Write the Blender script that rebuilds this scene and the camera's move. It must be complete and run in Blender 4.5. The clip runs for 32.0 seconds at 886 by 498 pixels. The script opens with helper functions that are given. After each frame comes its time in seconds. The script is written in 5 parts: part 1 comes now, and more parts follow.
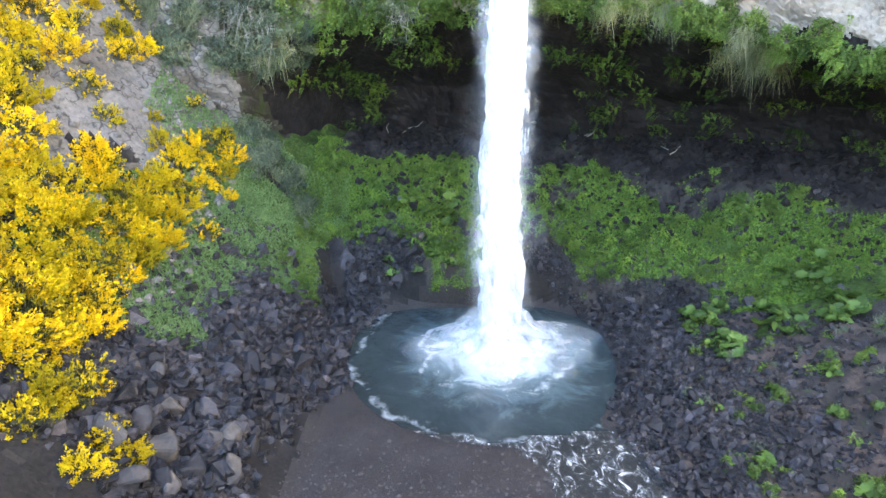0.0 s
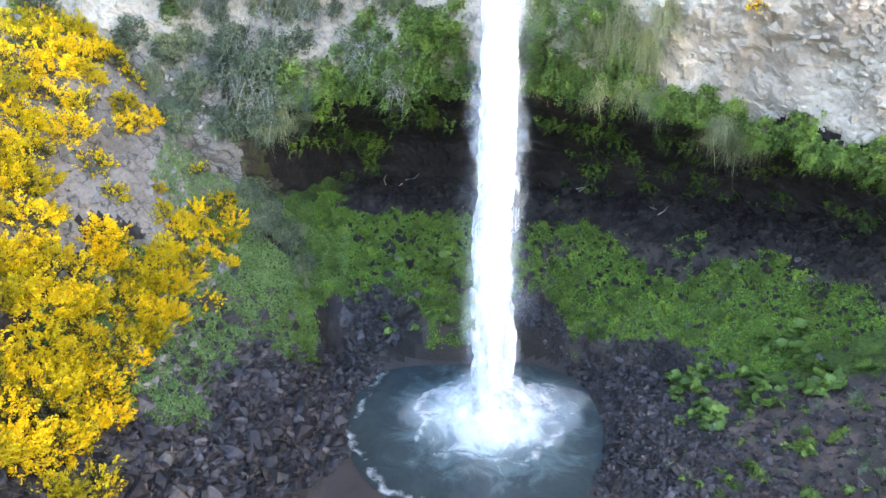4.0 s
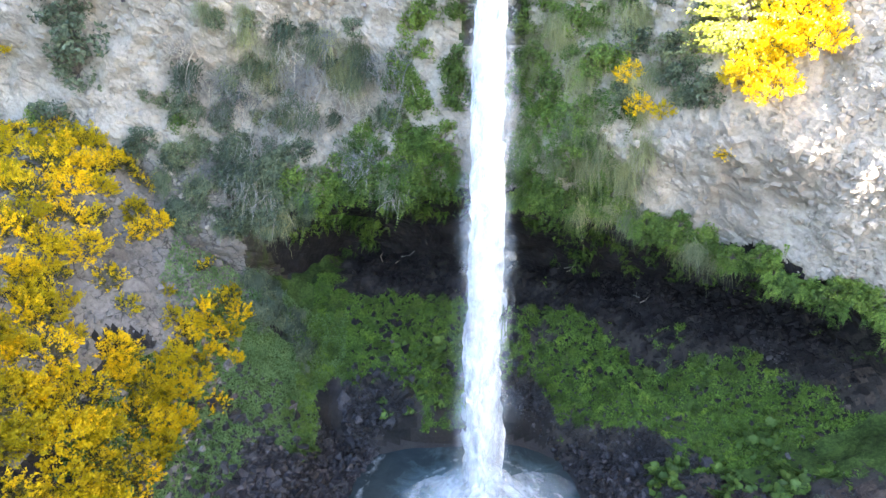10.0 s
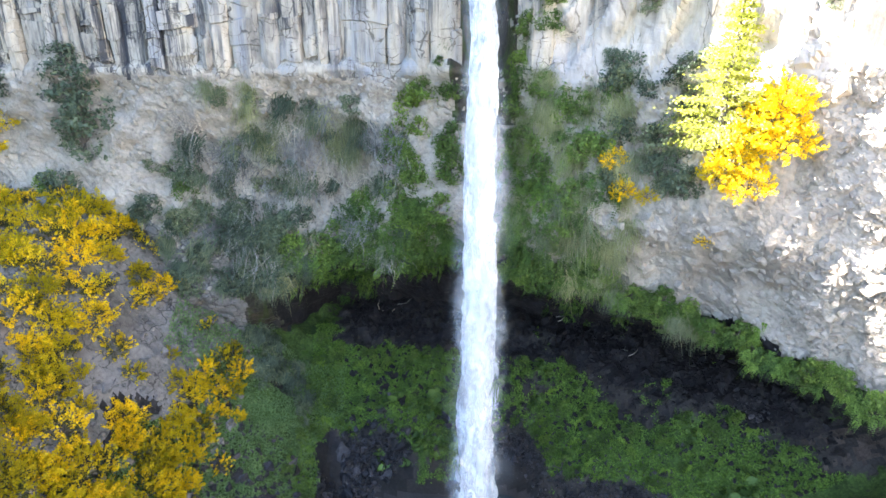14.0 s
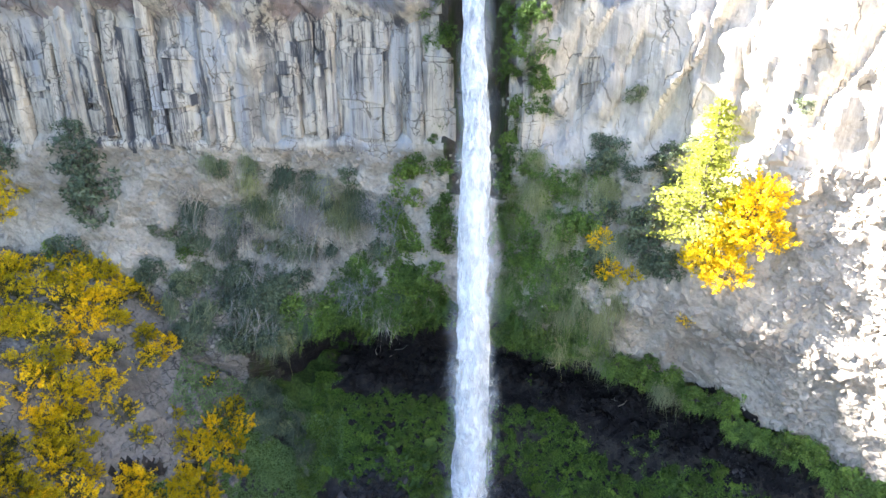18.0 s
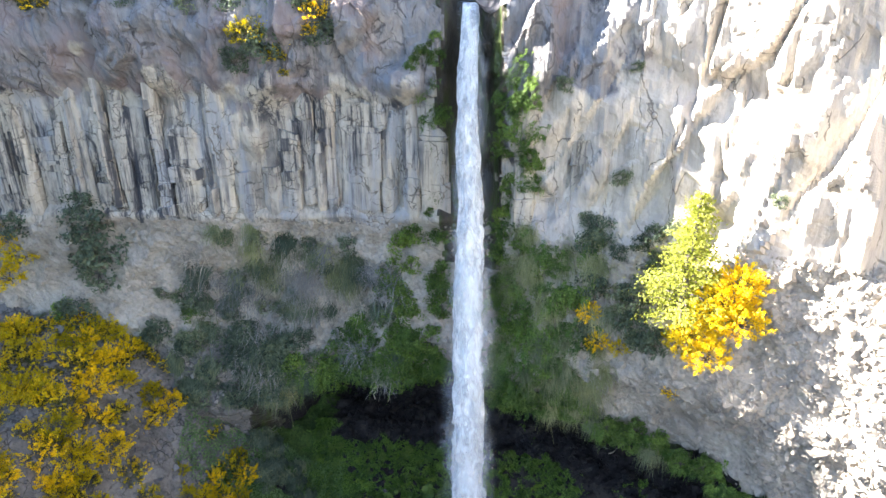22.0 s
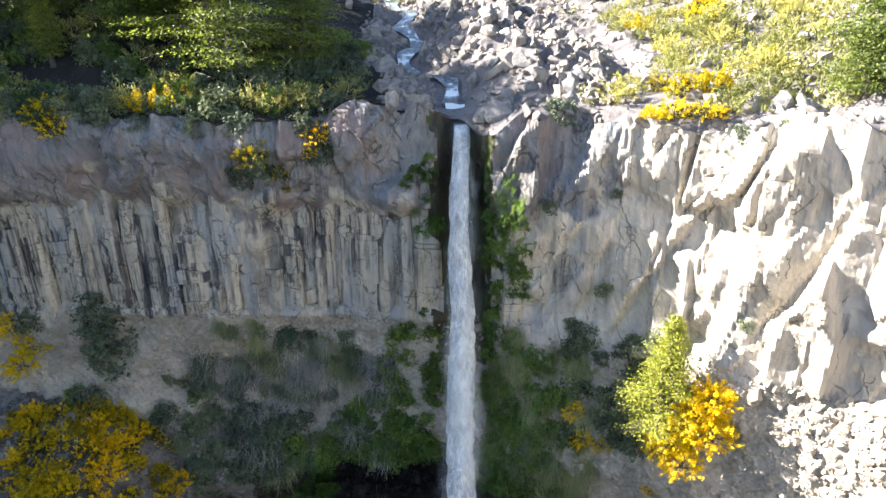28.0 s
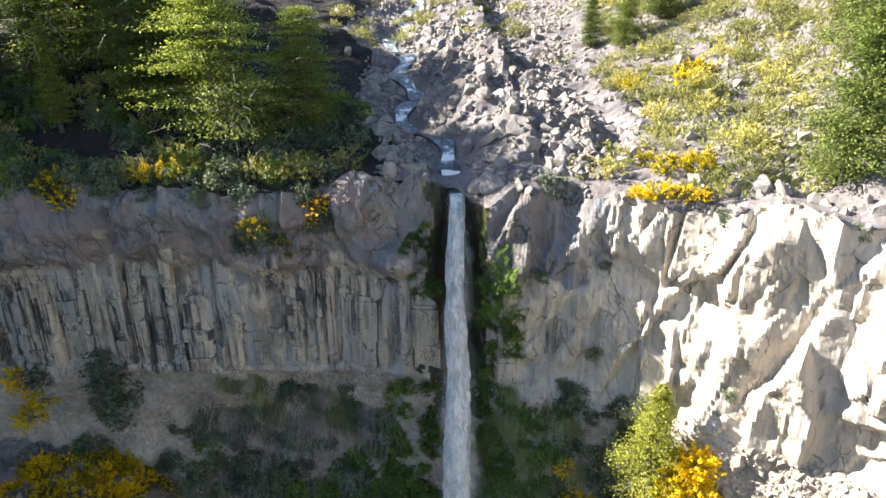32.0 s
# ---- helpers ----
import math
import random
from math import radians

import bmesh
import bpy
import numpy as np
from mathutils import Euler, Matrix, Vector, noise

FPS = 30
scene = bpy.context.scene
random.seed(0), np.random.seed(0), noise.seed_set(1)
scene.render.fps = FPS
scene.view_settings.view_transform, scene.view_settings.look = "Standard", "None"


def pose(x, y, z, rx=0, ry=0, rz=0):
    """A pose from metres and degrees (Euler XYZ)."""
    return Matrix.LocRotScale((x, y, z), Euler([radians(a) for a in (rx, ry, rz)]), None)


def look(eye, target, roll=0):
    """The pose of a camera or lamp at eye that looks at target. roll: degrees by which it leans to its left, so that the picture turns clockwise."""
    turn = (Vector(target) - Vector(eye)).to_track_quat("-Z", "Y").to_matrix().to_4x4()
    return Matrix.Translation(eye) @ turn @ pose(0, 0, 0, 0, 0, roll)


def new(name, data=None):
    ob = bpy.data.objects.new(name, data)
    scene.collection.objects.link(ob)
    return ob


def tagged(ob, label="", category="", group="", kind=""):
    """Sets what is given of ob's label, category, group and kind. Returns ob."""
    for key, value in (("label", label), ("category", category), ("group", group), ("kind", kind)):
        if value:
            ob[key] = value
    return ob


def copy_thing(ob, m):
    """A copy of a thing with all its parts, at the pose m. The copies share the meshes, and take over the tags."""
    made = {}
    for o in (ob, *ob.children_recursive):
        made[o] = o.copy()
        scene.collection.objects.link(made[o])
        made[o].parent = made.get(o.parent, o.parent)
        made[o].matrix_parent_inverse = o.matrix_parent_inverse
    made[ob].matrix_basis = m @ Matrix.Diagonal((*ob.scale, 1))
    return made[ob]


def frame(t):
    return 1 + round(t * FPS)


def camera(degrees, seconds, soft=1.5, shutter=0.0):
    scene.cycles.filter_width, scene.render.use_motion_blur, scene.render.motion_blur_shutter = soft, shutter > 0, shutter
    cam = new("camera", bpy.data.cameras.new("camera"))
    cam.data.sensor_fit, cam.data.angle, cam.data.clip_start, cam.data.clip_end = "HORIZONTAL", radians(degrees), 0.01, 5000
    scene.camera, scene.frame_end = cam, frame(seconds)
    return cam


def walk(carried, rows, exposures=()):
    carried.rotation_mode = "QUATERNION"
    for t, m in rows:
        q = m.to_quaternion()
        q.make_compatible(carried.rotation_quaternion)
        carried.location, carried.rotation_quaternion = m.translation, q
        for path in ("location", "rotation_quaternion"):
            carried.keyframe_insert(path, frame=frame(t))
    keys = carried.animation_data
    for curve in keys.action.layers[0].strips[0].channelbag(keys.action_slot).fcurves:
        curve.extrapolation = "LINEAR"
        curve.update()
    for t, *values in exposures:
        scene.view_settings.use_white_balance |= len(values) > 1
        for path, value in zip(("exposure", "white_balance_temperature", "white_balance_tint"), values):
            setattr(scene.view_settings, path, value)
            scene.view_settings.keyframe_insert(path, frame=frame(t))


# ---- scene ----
cam = camera(73.7, 32.0)
METRES, EYE, TILT, LEAN, TURN = 33.0, 15.11, -19.23, 0.0, 0.0
ROWS = [
    (0.0, 0.0000, 0.0000, 0.0000, 0.000, 0.000, 0.000),
    (2.0, 0.0048, -0.0167, 0.0542, -0.014, 0.000, 0.058),
    (3.0, 0.0066, -0.0264, 0.0825, -0.021, 0.000, 0.080),
    (5.5, 0.0106, -0.0520, 0.1552, -0.055, 0.000, 0.122),
    (6.0, 0.0114, -0.0572, 0.1699, -0.066, 0.000, 0.129),
    (8.0, 0.0147, -0.0779, 0.2288, -0.124, 0.000, 0.157),
    (9.0, 0.0163, -0.0881, 0.2583, -0.163, 0.000, 0.173),
    (10.0, 0.0180, -0.0982, 0.2878, -0.207, 0.000, 0.191),
    (11.0, 0.0196, -0.1083, 0.3172, -0.257, 0.000, 0.212),
    (12.0, 0.0212, -0.1183, 0.3466, -0.311, 0.000, 0.236),
    (13.0, 0.0227, -0.1283, 0.3761, -0.371, 0.000, 0.264),
    (14.0, 0.0241, -0.1384, 0.4055, -0.435, 0.000, 0.297),
    (14.5, 0.0248, -0.1435, 0.4203, -0.469, 0.000, 0.314),
    (16.5, 0.0269, -0.1641, 0.4796, -0.613, 0.000, 0.394),
    (17.0, 0.0274, -0.1693, 0.4945, -0.651, 0.000, 0.417),
    (18.0, 0.0281, -0.1799, 0.5244, -0.731, 0.000, 0.463),
    (19.0, 0.0287, -0.1907, 0.5544, -0.814, 0.000, 0.512),
    (20.0, 0.0291, -0.2016, 0.5847, -0.901, 0.000, 0.562),
    (21.0, 0.0294, -0.2126, 0.6150, -0.991, 0.000, 0.612),
    (22.0, 0.0297, -0.2237, 0.6456, -1.084, 0.000, 0.661),
    (23.0, 0.0299, -0.2348, 0.6762, -1.179, 0.000, 0.709),
    (24.0, 0.0301, -0.2459, 0.7069, -1.276, 0.000, 0.755),
    (25.0, 0.0304, -0.2570, 0.7376, -1.373, 0.000, 0.797),
    (25.5, 0.0306, -0.2625, 0.7529, -1.421, 0.000, 0.816),
    (27.5, 0.0316, -0.2840, 0.8138, -1.603, 0.000, 0.884),
    (28.0, 0.0320, -0.2892, 0.8288, -1.644, 0.000, 0.898),
    (29.0, 0.0329, -0.2995, 0.8585, -1.717, 0.000, 0.924),
    (30.0, 0.0339, -0.3096, 0.8877, -1.773, 0.000, 0.947),
    (31.0, 0.0350, -0.3194, 0.9161, -1.806, 0.000, 0.969),
    (32.0, 0.0362, -0.3292, 0.9435, -1.808, 0.000, 0.992),
]
walk(cam, [(t, pose(0, 0, EYE, TILT, LEAN, TURN) @ pose(METRES * x, METRES * y, METRES * z, 90 + pitch, roll, yaw)) for t, x, y, z, yaw, pitch, roll in ROWS], [(0, 5.22, 7050, 13), (8, 4.85, 6800, 13), (14, 4.38, 6550, 13), (20, 3.78, 6500, 13), (25, 3.26, 6620, 12), (28, 2.72, 6750, 11), (32, 2.22, 6850, 11)])


# ---- sky, sun ----
SUN_DIR = Vector((-0.80, 0.188, 0.50)).normalized()   # towards the sun
world = bpy.data.worlds.new("sky")
world.use_nodes = True
scene.world = world
wn = world.node_tree.nodes
sky = wn.new("ShaderNodeTexSky")
sky.sky_type = "NISHITA"
sky.sun_disc = False
sky.sun_elevation = math.asin(SUN_DIR.z)
sky.sun_rotation = math.atan2(SUN_DIR.x, SUN_DIR.y)
sky.altitude = 900
world.node_tree.links.new(sky.outputs[0], wn["Background"].inputs[0])
wn["Background"].inputs[1].default_value = 0.061
sun = new("sun", bpy.data.lights.new("sun", "SUN"))
sun.data.energy, sun.data.angle, sun.data.color = 5.0, radians(0.55), (1.0, 0.95, 0.86)
sun.matrix_world = look((0, 0, 0), -SUN_DIR)


# ---- numbers ----
def vnoise(p, seed=0):
    """Smooth value noise in -1..1 at the points p (n, 3)."""
    i = np.floor(p).astype(np.int64)
    f = p - i
    f = f * f * f * (f * (f * 6 - 15) + 10)
    out = np.zeros(len(p))
    for dx in (0, 1):
        for dy in (0, 1):
            for dz in (0, 1):
                h = ((i[:, 0] + dx) * 374761393 + (i[:, 1] + dy) * 668265263 + (i[:, 2] + dz) * 2147483647 + seed * 1274126177) & 0xFFFFFFFF
                h = ((h ^ (h >> 13)) * 1274126177) & 0xFFFFFFFF
                h = (h ^ (h >> 16)) & 0xFFFF
                w = (f[:, 0] if dx else 1 - f[:, 0]) * (f[:, 1] if dy else 1 - f[:, 1]) * (f[:, 2] if dz else 1 - f[:, 2])
                out += w * (h / 32767.5 - 1)
    return out


def fbm(p, octaves=4, seed=0, gain=0.5):
    total, amp = np.zeros(len(p)), 1.0
    for k in range(octaves):
        total += amp * vnoise(p * 2.03 ** k + 17.3 * k, seed + k)
        amp *= gain
    return total


def ridged(p, octaves=4, seed=0):
    total, amp = np.zeros(len(p)), 1.0
    for k in range(octaves):
        total += amp * (1 - 2 * np.abs(vnoise(p * 2.1 ** k + 9.7 * k, seed + k)))
        amp *= 0.5
    return total


def cells(p, seed=0):
    """Cell noise at p (n, 3): distance to the border between the two nearest cells, a random number of the cell, and the height of its tilted facet."""
    i = np.floor(p).astype(np.int64)
    f1, f2 = np.full(len(p), 9.0), np.full(len(p), 9.0)
    rnd, tilt = np.zeros(len(p)), np.zeros(len(p))
    for dx in (-1, 0, 1):
        for dy in (-1, 0, 1):
            for dz in (-1, 0, 1):
                c = i + (dx, dy, dz)
                h = (c[:, 0] * 374761393 + c[:, 1] * 668265263 + c[:, 2] * 1442695041 + seed * 974126177) & 0xFFFFFFFF
                h = ((h ^ (h >> 13)) * 1274126177) & 0xFFFFFFFF
                a, b, d = (h & 1023) / 1023, ((h >> 10) & 1023) / 1023, ((h >> 20) & 1023) / 1023
                o = p - c - np.stack([a, b, d], 1)
                r = np.linalg.norm(o, axis=1)
                near = r < f1
                f2 = np.where(near, f1, np.minimum(f2, r))
                rnd = np.where(near, (a + b + d) % 1.0, rnd)
                tilt = np.where(near, (2 * b - 1) * o[:, 0] + (2 * d - 1) * o[:, 1] + (2 * a - 1) * o[:, 2], tilt)
                f1 = np.where(near, r, f1)
    return f2 - f1, rnd, tilt


def sstep(a, b, x):
    t = np.clip((np.asarray(x, float) - a) / (b - a), 0, 1)
    return t * t * (3 - 2 * t)


def mesh_np(name, verts, faces, smooth=False):
    """A mesh from arrays: verts (n, 3), faces (m, 3 or 4)."""
    me = bpy.data.meshes.new(name)
    verts, faces = np.asarray(verts, np.float32), np.asarray(faces, np.int32)
    me.vertices.add(len(verts))
    me.vertices.foreach_set("co", verts.ravel())
    me.loops.add(faces.size)
    me.loops.foreach_set("vertex_index", faces.ravel())
    me.polygons.add(len(faces))
    me.polygons.foreach_set("loop_start", np.arange(len(faces), dtype=np.int32) * faces.shape[1])
    me.polygons.foreach_set("use_smooth", np.full(len(faces), smooth))
    me.update(calc_edges=True)
    return me


def grid_faces(nu, nv, wrap=False):
    """Quads of a grid with nv columns for each of nu rows."""
    i, j = np.meshgrid(np.arange(nu - 1), np.arange(nv if wrap else nv - 1), indexing="ij")
    k = (j + 1) % nv
    return np.stack([i * nv + j, i * nv + k, (i + 1) * nv + k, (i + 1) * nv + j], -1).reshape(-1, 4)


def part(name, me, material, parent=None, label=""):
    """Links a mesh (or a bmesh) as one object under a thing."""
    if isinstance(me, bmesh.types.BMesh):
        bm, me = me, bpy.data.meshes.new(name)
        bm.to_mesh(me)
        bm.free()
    if material and not me.materials:
        me.materials.append(material)
    ob = new(name, me)
    ob.parent = parent
    if name in ("frond_mass", "dead_brush", "limb_frame", "strands", "twig_mass", "crown", "foliage", "blossom"):
        tagged(ob, kind="stuff")
    if label:
        tagged(ob, label)
    return ob


# ---- materials ----
def ramp(nt, stops, source):
    r = nt.nodes.new("ShaderNodeValToRGB")
    while len(r.color_ramp.elements) < len(stops):
        r.color_ramp.elements.new(0.5)
    for e, (pos, col) in zip(r.color_ramp.elements, stops):
        e.position = pos
        e.color = (*col, 1) if len(col) == 3 else col
    nt.links.new(source, r.inputs[0])
    return r.outputs[0]


def noise_node(nt, scale, detail=4, rough=0.6, stretch=(1, 1, 1), distort=0.0, world_space=True):
    if world_space:
        geo = nt.nodes.new("ShaderNodeNewGeometry").outputs["Position"]
    else:
        geo = nt.nodes.new("ShaderNodeTexCoord").outputs["Object"]
    mp = nt.nodes.new("ShaderNodeMapping")
    mp.inputs["Scale"].default_value = stretch
    nt.links.new(geo, mp.inputs[0])
    n = nt.nodes.new("ShaderNodeTexNoise")
    n.inputs["Scale"].default_value, n.inputs["Detail"].default_value = scale, detail
    n.inputs["Roughness"].default_value, n.inputs["Distortion"].default_value = rough, distort
    nt.links.new(mp.outputs[0], n.inputs[0])
    return n.outputs["Fac"]


def mix(nt, fac, a, b, mode="MIX"):
    m = nt.nodes.new("ShaderNodeMix")
    m.data_type, m.blend_type = "RGBA", mode
    for sock, val in ((m.inputs[0], fac), (m.inputs[6], a), (m.inputs[7], b)):
        if isinstance(val, (int, float)):
            sock.default_value = val
        elif isinstance(val, tuple):
            sock.default_value = (*val, 1)
        else:
            nt.links.new(val, sock)
    return m.outputs[2]


def maths(nt, op, a, b=0.0):
    m = nt.nodes.new("ShaderNodeMath")
    m.operation = op
    for sock, val in zip(m.inputs, (a, b)):
        if isinstance(val, (int, float)):
            sock.default_value = val
        else:
            nt.links.new(val, sock)
    return m.outputs[0]


def base_material(name, rough=0.9):
    m = bpy.data.materials.new(name)
    m.use_nodes = True
    bsdf = m.node_tree.nodes["Principled BSDF"]
    bsdf.inputs["Roughness"].default_value = rough
    bsdf.inputs["Specular IOR Level"].default_value = 0.3
    return m, m.node_tree, bsdf


def bump(nt, bsdf, height, strength=0.5, distance=0.1):
    b = nt.nodes.new("ShaderNodeBump")
    b.inputs["Strength"].default_value, b.inputs["Distance"].default_value = strength, distance
    nt.links.new(height, b.inputs["Height"])
    nt.links.new(b.outputs[0], bsdf.inputs["Normal"])


def crack_lines(nt, scale, stretch, width):
    """0 in the joints of a broken rock face, 1 between them."""
    pos = nt.nodes.new("ShaderNodeNewGeometry").outputs["Position"]
    warp = nt.nodes.new("ShaderNodeTexNoise")
    warp.inputs["Scale"].default_value, warp.inputs["Detail"].default_value = 0.9, 4
    nt.links.new(pos, warp.inputs[0])
    add = nt.nodes.new("ShaderNodeVectorMath")
    add.operation = "MULTIPLY_ADD"
    add.inputs[1].default_value = (0.9, 0.9, 0.9)
    nt.links.new(warp.outputs["Color"], add.inputs[0])
    nt.links.new(pos, add.inputs[2])
    mp = nt.nodes.new("ShaderNodeMapping")
    mp.inputs["Scale"].default_value = stretch
    nt.links.new(add.outputs[0], mp.inputs[0])
    vo = nt.nodes.new("ShaderNodeTexVoronoi")
    vo.feature = "DISTANCE_TO_EDGE"
    vo.inputs["Scale"].default_value = scale
    nt.links.new(mp.outputs[0], vo.inputs["Vector"])
    gap = noise_node(nt, 0.8, 3, 0.6)
    d = maths(nt, "ADD", vo.outputs["Distance"], maths(nt, "MULTIPLY", maths(nt, "MAXIMUM", maths(nt, "SUBTRACT", gap, 0.46), 0.0), width * 9))
    return ramp(nt, [(width * 0.3, (0, 0, 0)), (width, (1, 1, 1))], d)


def rock_nodes(nt, dark, mid, light, scale=0.6, stretch=(1, 1, 1), fine=5.0, stain=None, stain_stretch=(1.6, 1.6, 0.12), per_object=False, patch=None, cracks=(), per_island=False, streaks=0.0, spread=1.0):
    """Colour and relief of a weathered rock face."""
    n1 = noise_node(nt, scale, 5, 0.62, stretch)
    n2 = noise_node(nt, fine, 5, 0.7, stretch)
    col = ramp(nt, [(0.28, dark), (0.5, mid), (0.72, light)], n1)
    col = mix(nt, 0.55, col, ramp(nt, [(0.25, tuple(c * 0.45 for c in dark)), (0.5, mid), (0.78, light)], n2))
    if stain:
        n3 = noise_node(nt, 0.9, 4, 0.65, stain_stretch)
        col = mix(nt, ramp(nt, [(0.48, (0, 0, 0)), (0.62, (0.9, 0.9, 0.9))], n3), col, stain)
    for c_scale, c_stretch, c_width, c_dark in cracks:
        line = crack_lines(nt, c_scale, c_stretch, c_width)
        col = mix(nt, line, tuple(v * c_dark for v in mid), col)
        n2 = maths(nt, "MULTIPLY", n2, maths(nt, "ADD", maths(nt, "MULTIPLY", line, 0.6), 0.4))
    if streaks:
        lines = ramp(nt, [(0.475, (0, 0, 0)), (0.565, (1, 1, 1))], noise_node(nt, 1.1, 6, 0.72, (1.5, 1.5, 0.06), 0.25))
        where = ramp(nt, [(0.40, (0, 0, 0)), (0.56, (streaks, streaks, streaks))], noise_node(nt, 0.16, 4, 0.6, (1, 1, 0.9)))
        col = mix(nt, maths(nt, "MULTIPLY", lines, where), col, (0.042, 0.044, 0.052))
    if patch:
        n4 = noise_node(nt, 0.22, 4, 0.6, (1, 1, 0.7), 0.6)
        col = mix(nt, ramp(nt, [(0.5, (0, 0, 0)), (0.62, (0.8, 0.8, 0.8))], n4), col, mix(nt, 0.6, col, patch))
    if per_object:
        oi = nt.nodes.new("ShaderNodeObjectInfo").outputs["Random"]
        col = mix(nt, 1.0, col, ramp(nt, [(q, tuple(1 + spread * (v - 1) for v in tone)) for q, tone in ((0.0, (0.74, 0.76, 0.80)), (0.4, (1.0, 1.0, 1.0)), (0.7, (1.08, 1.05, 1.0)), (1.0, (1.3, 1.2, 1.06)))], oi), "MULTIPLY")
    if per_island:
        isl = nt.nodes.new("ShaderNodeNewGeometry").outputs["Random Per Island"]
        col = mix(nt, 1.0, col, ramp(nt, [(0.0, (0.38, 0.37, 0.38)), (0.55, (0.85, 0.84, 0.86)), (0.86, (1.25, 1.2, 1.2)), (1.0, (2.3, 2.15, 2.1))], isl), "MULTIPLY")
    return col, n2


def rock_material(name, *tones, rough=0.9, **more):
    m, nt, bsdf = base_material(name, rough)
    col, relief = rock_nodes(nt, *tones, **more)
    nt.links.new(col, bsdf.inputs["Base Color"])
    bump(nt, bsdf, relief, 0.8, 0.1)
    return m


def leaf_material(name, dark, mid, light, rough=0.55, trans=0.25):
    m, nt, bsdf = base_material(name, rough)
    isl = nt.nodes.new("ShaderNodeNewGeometry").outputs["Random Per Island"]
    n1 = noise_node(nt, 0.9, 3, 0.6)
    col = ramp(nt, [(0.0, dark), (0.5, mid), (1.0, light)], isl)
    col = mix(nt, 0.45, col, ramp(nt, [(0.3, dark), (0.55, mid), (0.75, light)], n1))
    oi = nt.nodes.new("ShaderNodeObjectInfo").outputs["Random"]
    col = mix(nt, 1.0, col, ramp(nt, [(0.0, (0.5, 0.55, 0.55)), (0.5, (0.95, 0.97, 0.95)), (1.0, (1.45, 1.32, 1.1))], oi), "MULTIPLY")
    nt.links.new(col, bsdf.inputs["Base Color"])
    if trans:
        tr = nt.nodes.new("ShaderNodeBsdfTranslucent")
        nt.links.new(col, tr.inputs[0])
        ms = nt.nodes.new("ShaderNodeMixShader")
        ms.inputs[0].default_value = trans
        nt.links.new(bsdf.outputs[0], ms.inputs[1])
        nt.links.new(tr.outputs[0], ms.inputs[2])
        nt.links.new(ms.outputs[0], nt.nodes["Material Output"].inputs[0])
    return m


M_COLUMN = rock_material("columnar_basalt", (0.20, 0.177, 0.148), (0.42, 0.371, 0.30), (0.57, 0.512, 0.42), 0.7, (1, 1, 0.4), 3.2, stain=(0.30, 0.305, 0.31), stain_stretch=(0.8, 0.8, 0.12), per_object=True, cracks=((0.8, (1.4, 1.4, 0.2), 0.022, 0.35), (1.1, (0.5, 0.5, 1.6), 0.02, 0.35)), streaks=0.95, spread=0.5)
# massive lava over columns, and beige lava lightened for the sun on it, one passing into the next
M_UPPER, nt, bsdf = base_material("cliff_lava")
massive = rock_nodes(nt, (0.10, 0.096, 0.10), (0.225, 0.21, 0.203), (0.37, 0.342, 0.308), 0.5, (1, 1, 0.45), 2.6, stain=(0.19, 0.205, 0.23), stain_stretch=(1.0, 1.0, 0.3), patch=(0.27, 0.185, 0.165), cracks=((0.55, (1, 1, 0.35), 0.03, 0.4), (1.5, (1.2, 1.2, 0.4), 0.04, 0.65)), streaks=0.55)
jointed = rock_nodes(nt, (0.20, 0.177, 0.148), (0.42, 0.371, 0.30), (0.57, 0.512, 0.42), 0.7, (1, 1, 0.4), 3.2, stain=(0.30, 0.305, 0.31), stain_stretch=(0.8, 0.8, 0.12), cracks=((0.8, (1.4, 1.4, 0.2), 0.022, 0.35), (1.1, (0.5, 0.5, 1.6), 0.02, 0.35)), streaks=0.95)
pale = rock_nodes(nt, (0.29, 0.253, 0.21), (0.49, 0.437, 0.367), (0.63, 0.572, 0.488), 0.4, (1, 1, 0.35), 2.4, stain=(0.36, 0.335, 0.31), stain_stretch=(0.7, 0.7, 0.12), cracks=((0.5, (1.3, 1.3, 0.3), 0.018, 0.4),), streaks=0.25)
ragged = maths(nt, "MULTIPLY", maths(nt, "SUBTRACT", noise_node(nt, 1.3, 6, 0.7, (1, 1, 0.6)), 0.5), 1.3)
share = []
for key in ("upper", "pale"):
    at = nt.nodes.new("ShaderNodeAttribute")
    at.attribute_name = key
    share.append(ramp(nt, [(0.38, (0, 0, 0)), (0.62, (1, 1, 1))], maths(nt, "ADD", at.outputs["Fac"], ragged)))
nt.links.new(mix(nt, share[0], mix(nt, share[1], jointed[0], pale[0]), massive[0]), bsdf.inputs["Base Color"])
bump(nt, bsdf, mix(nt, share[0], mix(nt, share[1], jointed[1], pale[1]), massive[1]), 0.8, 0.1)
M_TUFF = rock_material("tuff_rubble", (0.19, 0.168, 0.141), (0.352, 0.314, 0.264), (0.50, 0.452, 0.385), 0.45, (1, 1, 1), 4.5, patch=(0.23, 0.195, 0.165))
M_SLOPE_ROCK = rock_material("grey_slope_rock", (0.09, 0.084, 0.078), (0.20, 0.187, 0.173), (0.33, 0.308, 0.283), 0.6, (1, 1, 1), 5.0, patch=(0.12, 0.10, 0.085), cracks=((1.3, (1, 1, 1.4), 0.05, 0.4),))
M_RED_SOIL = rock_material("reddish_soil", (0.03, 0.023, 0.02), (0.072, 0.054, 0.046), (0.14, 0.11, 0.092), 0.8, (1, 1, 1), 7.0)
